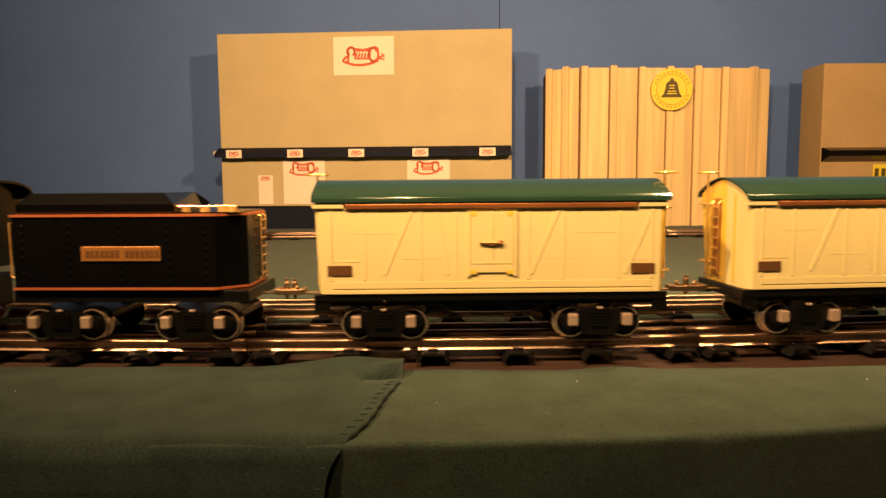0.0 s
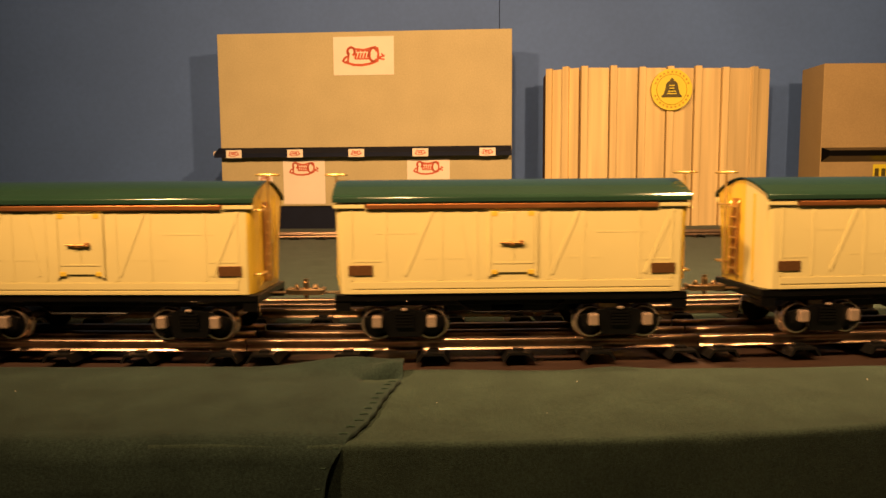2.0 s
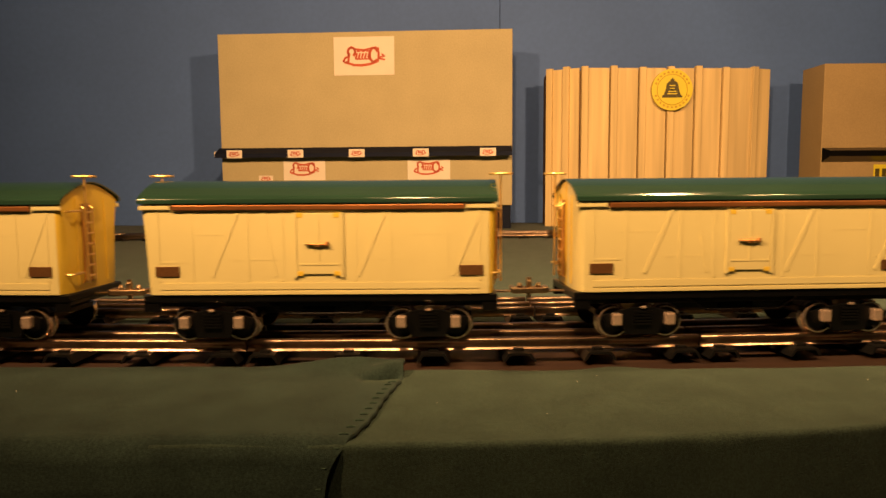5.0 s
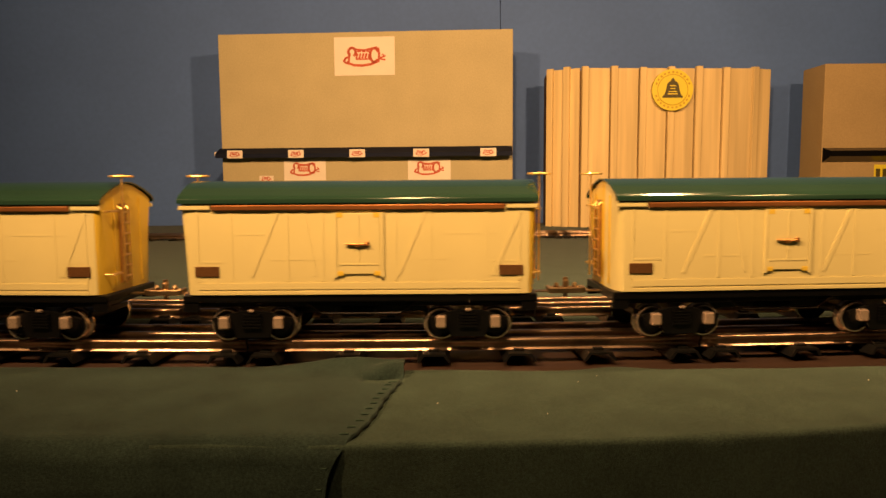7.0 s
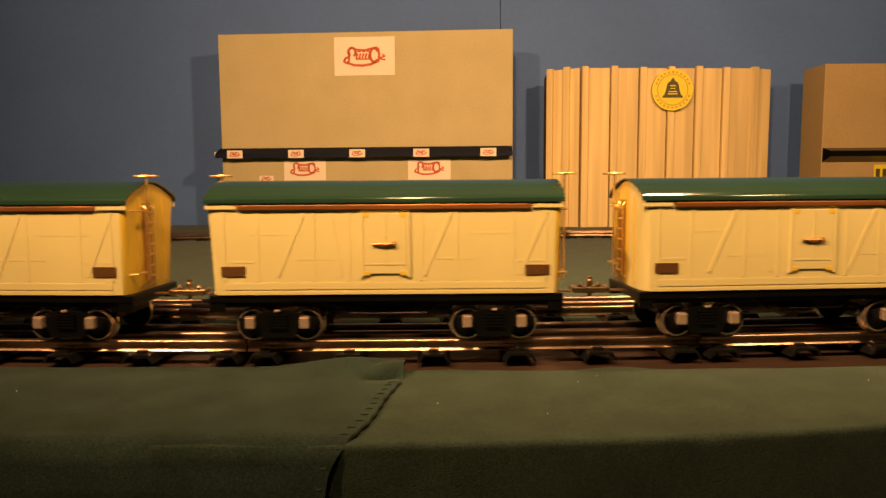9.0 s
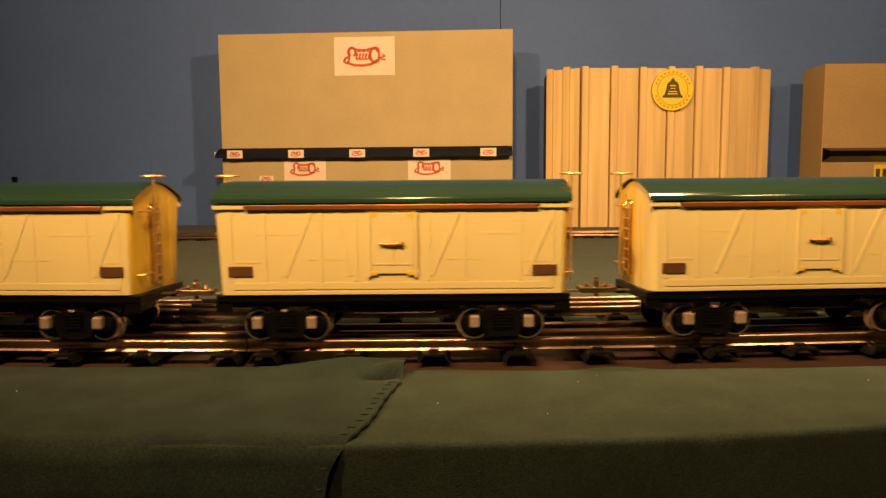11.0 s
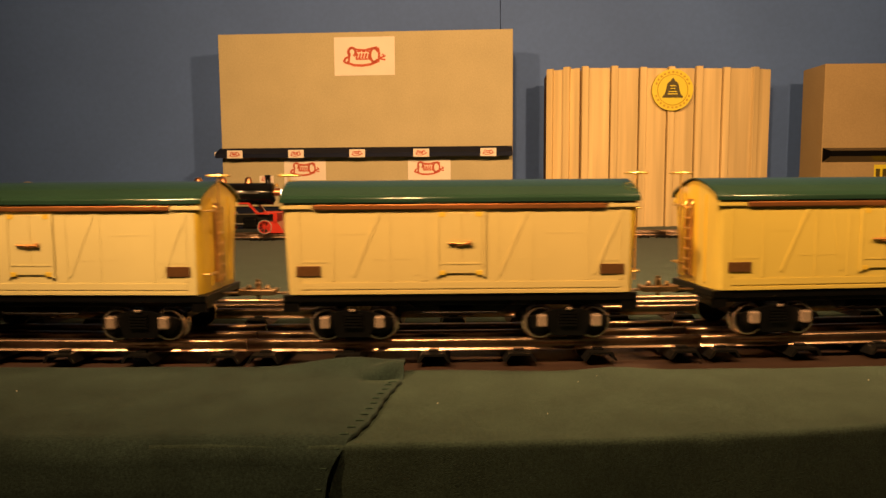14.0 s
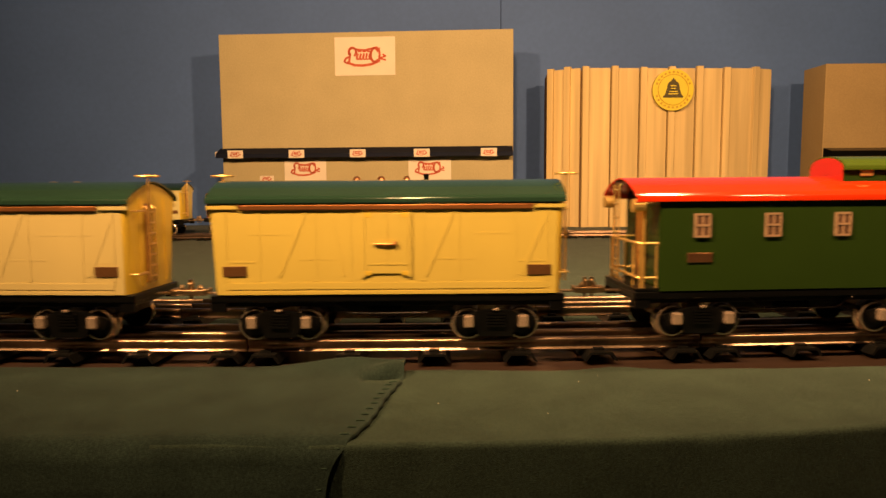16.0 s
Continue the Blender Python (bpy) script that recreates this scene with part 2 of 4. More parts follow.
structure("floor", box(-3.3, 3.3, -2.1, WALL_Y + 0.1, -0.95, -0.9), M_ROOM, "plain floor of the room", category="floor")
structure("ceiling", box(-3.3, 3.3, -2.1, WALL_Y + 0.1, 1.7, 1.75), M_ROOM, "plain ceiling of the room", category="ceiling")

table = tagged(new("layout_table"), "brown wooden table under green felt cloths", "table")
part("tabletop", box(-2.2, 2.2, 0.405, WALL_Y - 0.02, -0.025, -0.0045, 0.004), M_WOOD, table)
part("apron", box(-2.2, 2.2, 0.3950, 0.4045, -0.14, -0.012, 0.002), M_WOOD, table, "reddish wooden front apron")
for sx in (-2.1, 2.1):
    for sy in (0.47, 2.2):
        part("leg", box(sx - 0.035, sx + 0.035, sy - 0.035, sy + 0.035, -0.9, -0.025, 0.004), M_WOOD, table)


def fbm(x, y, s):
    return noise.noise(Vector((x * s, y * s, 3.1 * s)))


def sheet(name, rows, mat, label, thick=0.003):
    """A cloth from a grid of points, given a thickness downwards."""
    bm = bmesh.new()
    grid = [[bm.verts.new(p) for p in r] for r in rows]
    for a, b in zip(grid, grid[1:]):
        for i in range(len(a) - 1):
            bm.faces.new((a[i], a[i + 1], b[i + 1], b[i]))
    bmesh.ops.recalc_face_normals(bm, faces=bm.faces)
    if bm.faces[0].normal.z < 0:
        bmesh.ops.reverse_faces(bm, faces=bm.faces)
    ob = part(name, bm, mat, None, "", True)
    so = ob.modifiers.new("thickness", "SOLIDIFY")
    so.thickness, so.offset = thick, -1
    return tagged(ob, label, "tablecloth")


def front_profile(u, edge, drop, r=0.014):
    """Way u in metres forward from the back hem: over the table, round its edge, then down."""
    flat = edge[1] - edge[0]
    if u < flat - r:
        return edge[1] - u, 0.0
    a = (u - (flat - r)) / r
    if a < math.pi / 2:
        return edge[0] + r - r * math.sin(a), -(r - r * math.cos(a))
    return edge[0] - 0.02 * min(1, (a - math.pi / 2) * r / 0.2), -(r + (a - math.pi / 2) * r)


def lump(x, y):
    """The puckered corner of the upper cloth, pushed up against the track."""
    d = ((x + 0.068) / 0.045) ** 2 + ((y - 0.507) / 0.016) ** 2
    e = ((x + 0.0445) / 0.0095) ** 2 + ((y - 0.478) / 0.0062) ** 2
    f = ((x + 0.038) / 0.014) ** 2 + ((y - 0.4905) / 0.0055) ** 2
    g = ((x + 0.029) / 0.011) ** 2 + ((y - 0.500) / 0.009) ** 2
    return 0.0085 * math.exp(-d) - 0.0160 * math.exp(-e) + 0.0072 * math.exp(-f) + 0.0030 * math.exp(-g)


def right_edge(y):
    """The hem of the upper cloth, a slanting wavy line across the table."""
    k = min(max((0.505 - y) / 0.135, 0.0), 1.2)
    return -0.0300 - 0.004 * k - 0.0165 * k * k + 0.0012 * math.sin(k * 9.0) + 0.00045 * math.sin(k * 52.0)


# lower front cloth, on the right
rows = []
for j in range(172):
    u = j * 0.00175
    r = []
    for i in range(150):
        x = -0.16 + 0.675 * (i / 149) + 1.0 * (i / 149) ** 3
        back = 0.5045 + 0.003 * fbm(x, 0.2, 9) + 0.010 * math.exp(-((x - 0.13) / 0.025) ** 2) + 0.03 * max(0.0, x - 0.2)
        edge = (0.3585 + 0.03 * min(max(0.0, x), 0.3) + 0.28 * min(max(0.0, x), 0.3) ** 2, back)
        y, z = front_profile(u, edge, 0.2, 0.0035)
        fold = 0.004 * fbm(x, z, 9) * min(1.0, max(0.0, -z - 0.01) / 0.05)
        r.append((x, y + fold, z - 0.001 + 0.0012 * fbm(x, y, 14)))
    rows.append(r)
sheet("front_cloth", rows, M_FELT, "dark green felt cloth over the table's front edge")

# upper front cloth, on the left, with its stitched hem
rows = []
for j in range(168):
    u = j * 0.0017
    r = []
    for i in range(200):
        k = i / 199
        edge = (0.3562, 0.5075 + 0.004 * fbm(i * 0.0065, 0.7, 6))
        y, z = front_profile(u, edge, 0.2, 0.013)
        hang = max(0.0, -z - 0.004)
        end = right_edge(y) - 0.36 * hang - 0.0025 * math.sin(hang * 130)
        x = -1.1 + (end + 1.1) * (1 - (1 - k) ** 1.7)
        curl = max(0.0, 1 - (end - x) / 0.008)
        out = 0.18 * min(hang, 0.03) + 0.002 * min(1.0, hang / 0.02) ** 2 + 0.003 * fbm(x, z, 8) * min(1.0, hang / 0.02)
        z = max(z, -0.0300 - 0.075 * max(0.0, x + 0.235) - 0.0008 * math.sin(x * 90))
        droop = 0.007 * math.exp(-((x + 0.046) / 0.012) ** 2 - ((y - 0.487) / 0.006) ** 2)
        r.append((x, y - out - droop, z + 0.0022 + lump(x, y) + 0.0006 * curl * curl + 0.0014 * fbm(x, y, 11)))
    rows.append(r)
cloth = sheet("overlapping_cloth", rows, M_FELT_DARK, "green felt cloth with a stitched hem, puckered corner")
for j in range(22, 150, 6):
    m = next(k for k in range(len(rows[j]) - 1, 0, -1) if rows[j][-1][0] - rows[j][k][0] > 0.0025)
    a = Vector(rows[j][m])
    n = next(k for k in range(len(rows[j]) - 1, 0, -1) if rows[j][-1][0] - rows[j][k][0] > 0.0062)
    b = Vector(rows[j][n]) + Vector((-0.001 + 0.0012 * fbm(j, 0.3, 3), 0.001, 0))
    part("hem_stitch", tube([a + Vector((0.0002, 0, 0.0003)), (a + b) / 2 + Vector((0, 0, 0.0006)), b + Vector((0, 0, 0.0002))], 0.0005, 5), M_STITCH, cloth)

# cloth between the tracks and out to the wall, with a long crease and a rumple
rows = []
for j in range(140):
    y = 0.600 + (WALL_Y - 0.025 - 0.600) * (j / 139)
    r = []
    for i in range(241):
        u = (i - 120) / 120
        x = 2.15 * math.copysign(abs(u) ** 1.8, u)
        z = 0.0012 * fbm(x, y, 7) + 0.0012
        d = x - (-0.008 + (y - 1.575) * 0.072 + 0.004 * math.sin(y * 21))
        along = math.exp(-((y - 1.32) / 0.24) ** 4)
        z += along * (0.009 * math.exp(-((d - 0.015) / 0.012) ** 2) - 0.0035 * math.exp(-(d / 0.006) ** 2))
        z += 0.014 * math.exp(-((x + 0.055) / 0.035) ** 2 - ((y - 1.60) / 0.022) ** 2)
        r.append((x, y, z))
    rows.append(r)
sheet("rear_cloth", rows, M_FELT, "dark green felt cloth between the tracks, creased")


# ---- track: three tubular rails on black tin ties, laid in sections ----
def rail_points(s0, s1, off):
    n = max(2, int((s1 - s0) / 0.03) + 1)
    out = []
    for i in range(n + 1):
        x, y, h = line(s0 + (s1 - s0) * i / n)
        out.append((x - off * math.sin(h), y + off * math.cos(h)))
    return out


RAIL_SECTION = [(-0.0032, 0.0068), (-0.0032, 0.0075), (-0.0012, 0.0079), (-0.0012, 0.0115), (-0.0030, 0.0125), (-0.0036, 0.0145), (-0.0028, 0.0160), (0, 0.0165),
                (0.0028, 0.0160), (0.0036, 0.0145), (0.0030, 0.0125), (0.0012, 0.0115), (0.0012, 0.0079), (0.0032, 0.0075), (0.0032, 0.0068)]


def rail_mesh(s0, s1, off):
    bm = bmesh.new()
    pts = rail_points(s0, s1, off)
    rings = []
    for i, (x, y) in enumerate(pts):
        a, b = pts[max(i - 1, 0)], pts[min(i + 1, len(pts) - 1)]
        d = Vector((b[0] - a[0], b[1] - a[1], 0)).normalized()
        side = Vector((-d.y, d.x, 0))
        rings.append([bm.verts.new(Vector((x, y, 0)) + side * p + Vector((0, 0, z))) for p, z in RAIL_SECTION])
    k = len(RAIL_SECTION)
    for p, q in zip(rings, rings[1:]):
        for i in range(k):
            bm.faces.new((p[i], p[(i + 1) % k], q[(i + 1) % k], q[i]))
    bm.faces.new(rings[0][::-1])
    bm.faces.new(rings[-1])
    bmesh.ops.recalc_face_normals(bm, faces=bm.faces)
    for f in bm.faces:
        f.smooth = len(f.verts) == 4
    return bm


TIE = prism([(-0.013, 0.0), (-0.009, 0.0066), (0.009, 0.0066), (0.013, 0.0), (0.011, 0.0), (0.0075, 0.005), (-0.0075, 0.005), (-0.011, 0.0)], "y", -0.043, 0.043)
for e in (-0.030, 0.0, 0.030):
    add_box(TIE, -0.004, 0.004, e - 0.0055, e + 0.0055, 0.0064, 0.0082)
tie_src = None
SECTION, JOINT = 0.359, 0.156


def track_section(s0, s1, shift=0.0):
    global tie_src
    sec = tagged(new("track_section"), "three-rail tinplate track section on black metal ties", "train track", "track sections")
    for off in (-0.0286, 0.0, 0.0286):
        part("rail", rail_mesh(s0 + 0.0007, s1 - 0.0007, off + shift), M_RAIL, sec)
    for s in (s0 + 0.0155, s0 + (s1 - s0) * 0.23, s0 + (s1 - s0) * 0.404, s0 + (s1 - s0) * 0.59, s0 + (s1 - s0) * 0.774, s1 - 0.0155):
        x, y, h = line(s)
        m = pose(x - shift * math.sin(h), y + shift * math.cos(h), 0.0015 if shift else 0.0, 0, 0, math.degrees(h))
        if tie_src is None:
            tie_src = part("tie", TIE, M_TIE, sec)
            tie_src.matrix_basis = m
        else:
            share(tie_src, "tie", m, sec)


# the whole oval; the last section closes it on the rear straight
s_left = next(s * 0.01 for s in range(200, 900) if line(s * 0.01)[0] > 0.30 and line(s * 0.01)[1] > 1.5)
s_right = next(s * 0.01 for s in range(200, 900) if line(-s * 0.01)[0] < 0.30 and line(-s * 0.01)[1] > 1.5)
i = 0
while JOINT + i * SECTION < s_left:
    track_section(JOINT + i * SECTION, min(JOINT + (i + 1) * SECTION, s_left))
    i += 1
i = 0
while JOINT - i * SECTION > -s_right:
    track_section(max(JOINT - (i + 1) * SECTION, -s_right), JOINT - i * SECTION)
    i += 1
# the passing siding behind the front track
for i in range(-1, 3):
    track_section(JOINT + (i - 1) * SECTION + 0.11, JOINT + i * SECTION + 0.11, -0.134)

# lint on the front cloth
bm = bmesh.new()
rng = random.Random(5)
for k in range(6):
    x, y = rng.uniform(-0.30, 0.33), rng.uniform(0.40, 0.49)
    q = bmesh.ops.create_icosphere(bm, subdivisions=1, radius=rng.uniform(0.0002, 0.0004))
    bmesh.ops.translate(bm, vec=(x, y, 0.0010 if x > -0.03 else 0.0046), verts=q["verts"])
tagged(part("lint", bm, M_PAPER), "pale specks of lint on the green felt", "lint", kind="stuff")


# ---- buildings behind the rear track ----
def swirl(place, w, h, parent, mat, depth=0.0006):
    """A scroll-shaped mark with two rows of bars, drawn as plain shapes."""
    x0, y0, z0 = place
    bm = bmesh.new()
    def stroke(pts, r):
        for (ax, az), (bx, bz) in zip(pts, pts[1:]):
            a, b = Vector((x0 + ax * w, y0, z0 + az * h)), Vector((x0 + bx * w, y0, z0 + bz * h))
            mid, l = (a + b) / 2, (b - a).length
            ang = math.atan2(b.z - a.z, b.x - a.x)
            add_box(bm, -l / 2 - r * 0.5, l / 2 + r * 0.5, -depth, depth, -r, r, 0, Matrix.Translation(mid) @ Matrix.Rotation(-ang, 4, "Y"))
    r = h * 0.042
    stroke([(-0.30 + 0.09 * math.cos(a * 0.5), 0.22 + 0.22 * math.sin(a * 0.5)) for a in range(-2, 9)], r * 1.5)
    stroke([(-0.36, 0.15), (-0.38, -0.25), (-0.44, -0.34), (-0.5, -0.25), (-0.46, -0.1), (-0.38, -0.02)], r * 1.3)
    stroke([(-0.40, -0.34), (-0.25, -0.46), (-0.05, -0.48), (0.15, -0.42), (0.30, -0.30)], r * 1.5)
    stroke([(-0.22, 0.36), (0.0, 0.30), (0.2, 0.40), (0.30, 0.44)], r * 1.2)
    stroke([(0.24 + 0.10 * math.cos(a * 0.55), 0.05 + 0.36 * math.sin(a * 0.55)) for a in range(1, 11)], r * 1.5)
    stroke([(0.34, 0.40), (0.36, 0.1), (0.34, -0.3)], r * 1.3)
    stroke([(0.36, -0.10), (0.50, -0.02), (0.44, 0.08)], r)
    stroke([(0.36, -0.14), (0.50, -0.20)], r)
    for k in range(5):
        stroke([(-0.20 + k * 0.075, -0.12 + 0.015 * k), (-0.17 + k * 0.075, 0.12)], r * 1.2)
        stroke([(-0.20 + k * 0.075, -0.14), (-0.15 + k * 0.075, -0.16)], r)
    for k in range(3):
        stroke([(-0.16 + k * 0.11, 0.25), (-0.09 + k * 0.11, 0.25)], r)
    part("scroll_mark", bm, mat, parent, "red printed scroll mark")


def paper(name, x0, x1, z0, z1, y, parent, label, mark=True, tall=False):
    p = part(name, box(x0, x1, y - 0.0012, y, z0, z1), M_PAPER, parent, label)
    w, h = x1 - x0, z1 - z0
    if mark:
        mw = w * 0.68
        mz = (z0 + z1) / 2 if not tall else z1 - mw * 0.31
        swirl(((x0 + x1) / 2, y - 0.0016, mz), mw, mw * 0.46, p, M_INK)
    return p


# tan warehouse with a navy canopy
W = tagged(new("tan_warehouse"), "tan fibreboard toy warehouse with a dark canopy strip", "toy building")
W.matrix_basis = pose(-0.2300, 2.058, 0, 0, 0, -3.4)
wx0, wx1, wtop = -0.434, 0.434, 0.577
part("wall", box(wx0, wx1, 0, 0.115, 0.070, wtop, 0.002), M_CARD, W)
part("base", box(wx0 + 0.004, wx1 - 0.004, 0.012, 0.11, 0.0, 0.0695, 0.001), M_NAVY, W, "dark blue foundation strip")
can = part("canopy", prism([(-0.0005, 0.244), (-0.040, 0.226), (-0.040, 0.214), (-0.0005, 0.222)], "x", wx0 - 0.006, wx1 - 0.002), M_NAVY, W, "navy sloping canopy strip")
for k in (0.062, 0.272, 0.480, 0.695, 0.918):
    cx = wx0 + (wx1 - wx0) * k
    paper("canopy_label", cx - 0.023, cx + 0.023, 0.213, 0.236, -0.0405, can, "small white paper label")
paper("poster", wx0 + 0.347, wx0 + 0.525, 0.452, 0.562, -0.0005, W, "white paper sign with a red scroll mark")
paper("poster", wx0 + 0.188, wx0 + 0.314, 0.076, 0.208, -0.0005, W, "white paper sign with a red scroll mark", tall=True)
paper("poster", wx0 + 0.560, wx0 + 0.686, 0.076, 0.208, -0.0005, W, "white paper sign with a red scroll mark", tall=True)
paper("door_sheet", wx0 + 0.112, wx0 + 0.155, 0.076, 0.162, -0.0005, W, "narrow white paper sign", tall=True)
part("canopy_end", cyl((wx0 - 0.006, -0.022, 0.226), (wx0 - 0.012, -0.022, 0.226), 0.008, seg=12), M_PAPER, W, "pale canopy end cap")

# pale board-and-batten building with a round sign
B = tagged(new("batten_building"), "pale pine board-and-batten toy building with round sign", "toy building")
corners = [(0.318, 2.13), (0.404, 2.075), (0.932, 2.105), (0.995, 2.13)]
tops = 0.472
part("core", prism([(x, y + 0.008) for x, y in corners] + [(0.99, 2.25), (0.325, 2.25)], "z", 0.0, tops - 0.006), M_GROOVE, B, "dark backing seen in the grooves")


def boards(p, q, stops, z1=tops):
    """Wide boards between raised battens; each batten leaves a dark groove on one side."""
    a, b = Vector((*p, 0)), Vector((*q, 0))
    d = b - a
    m = pose(*a, 0, 0, math.degrees(math.atan2(d.y, d.x)))
    edges = [0.0] + [k for k in stops] + [d.length]
    for k, (u, v) in enumerate(zip(edges, edges[1:])):
        u0 = u if k == 0 else u + 0.010
        v0 = v if k == len(stops) else v - 0.0125
        if v0 - u0 > 0.004:
            part("board", box(u0, v0, 0.0, 0.006, 0.0, z1, 0.0005), M_PINE, B).matrix_basis = m
    for k, u in enumerate(stops):
        part("batten", box(u - 0.0095, u + 0.0098, -0.009, 0.007, 0.0, z1 + 0.004 + 0.002 * math.sin(k * 2.1), 0.0012), M_PINE, B).matrix_basis = m


boards(corners[0], corners[1], [0.010, 0.064])
boards(corners[1], corners[2], [0.0165 + k * 0.0880 - 0.0005 * k * k for k in range(6)])
boards(corners[2], corners[3], [0.004])
sign = part("round_sign", cyl((0.679, 2.079, 0.406), (0.679, 2.070, 0.406), 0.0605, seg=48), M_SIGN, B, "round yellow sign with a black bell")
bell = [(-0.030, -0.023), (-0.030, -0.019), (-0.024, -0.013), (-0.019, 0.003), (-0.017, 0.016), (-0.012, 0.023), (-0.006, 0.025), (-0.006, 0.030), (-0.002, 0.030), (-0.002, 0.034),
        (0.002, 0.034), (0.002, 0.030), (0.006, 0.030), (0.006, 0.025), (0.012, 0.023), (0.017, 0.016), (0.019, 0.003), (0.024, -0.013), (0.030, -0.019), (0.030, -0.023)]
part("bell_shape", prism([(0.679 + x, 0.406 + z) for x, z in bell], "y", 2.0686, 2.0697), M_SIGN_BLACK, sign, "black bell silhouette")
part("clapper", cyl((0.679, 2.0697, 0.406), (0.679, 2.0686, 0.406), 0.004, seg=12), M_SIGN_BLACK, sign)
for z, w in ((0.0115, 0.014), (0.0035, 0.012), (-0.005, 0.020), (-0.012, 0.024)):
    part("sign_bar", box(0.679 - w * 0.6, 0.679 + w * 0.6, 2.0678, 2.0685, 0.406 + z - 0.0014, 0.406 + z + 0.0014), M_SIGN, sign)

bm = bmesh.new()
add_tube(bm, [(0.679 + 0.0445 * math.sin(a * math.pi / 24), 2.0696, 0.406 + 0.0445 * math.cos(a * math.pi / 24)) for a in range(49)], 0.0011, 5)
part("rim_line", bm, M_RIMTEXT, sign, "thin ochre ring")
for k in range(26):
    a = 2 * math.pi * k / 26
    if k in (6, 7, 19, 20):
        continue
    o = part("rim_bar", box(-0.0030, 0.0030, 2.0690, 2.0699, -0.0026, 0.0026), M_RIMTEXT, sign)
    o.matrix_basis = Matrix.Translation((0.679 + 0.0515 * math.sin(a), 0, 0.406 + 0.0515 * math.cos(a))) @ Matrix.Rotation(a, 4, "Y")

# brown warehouse with a black canopy
R = tagged(new("brown_warehouse"), "brown fibreboard toy warehouse with a black canopy", "toy building")
rx0, ry = 1.119, 2.055
part("wall", box(rx0, rx0 + 0.80, ry, ry + 0.125, 0.0, 0.476, 0.002), M_CARD_DARK, R)
part("canopy", prism([(ry - 0.0005, 0.232), (ry - 0.045, 0.222), (ry - 0.045, 0.206), (ry - 0.0005, 0.190)], "x", rx0 + 0.002, rx0 + 0.79), M_FRAME, R, "black canopy")
part("yellow_poster", box(rx0 + 0.157, rx0 + 0.345, ry - 0.0015, ry - 0.0005, 0.10, 0.182), M_SIGN, R, "yellow sign with black lettering")
for k in range(5):
    part("sign_bar", box(rx0 + 0.150 + 0.012 + k * 0.020, rx0 + 0.150 + 0.024 + k * 0.020, ry - 0.0024, ry - 0.0016, 0.145, 0.170), M_SIGN_BLACK, R)


# ---- the train ----
AXLE_Z, WHEEL_R = RAIL_TOP + 0.0125, 0.0125
spinning = []


def disc_wheel(bm, x, y, z, r, side):
    prof = [(0.002, -0.0008), (r * 0.25, -0.0006), (r * 0.3, 0.0012), (r * 0.72, 0.0010), (r * 0.89, -0.0012), (r * 0.98, -0.0012), (r, -0.0004), (r, 0.0045), (r * 1.13, 0.0050), (r * 1.13, 0.0065), (0.002, 0.0065)]
    add_lathe(bm, prof, 24, Matrix.Translation((x, y, z)) @ Matrix.Rotation(-math.pi / 2 * side, 4, "X"))


def wheelset_mesh():
    bm = bmesh.new()
    for side in (1, -1):
        disc_wheel(bm, 0, -0.0325 * side, 0, WHEEL_R, side)
    add_cyl(bm, (0, -0.036, 0), (0, 0.036, 0), 0.0016, seg=8)
    return bm


protos = {}


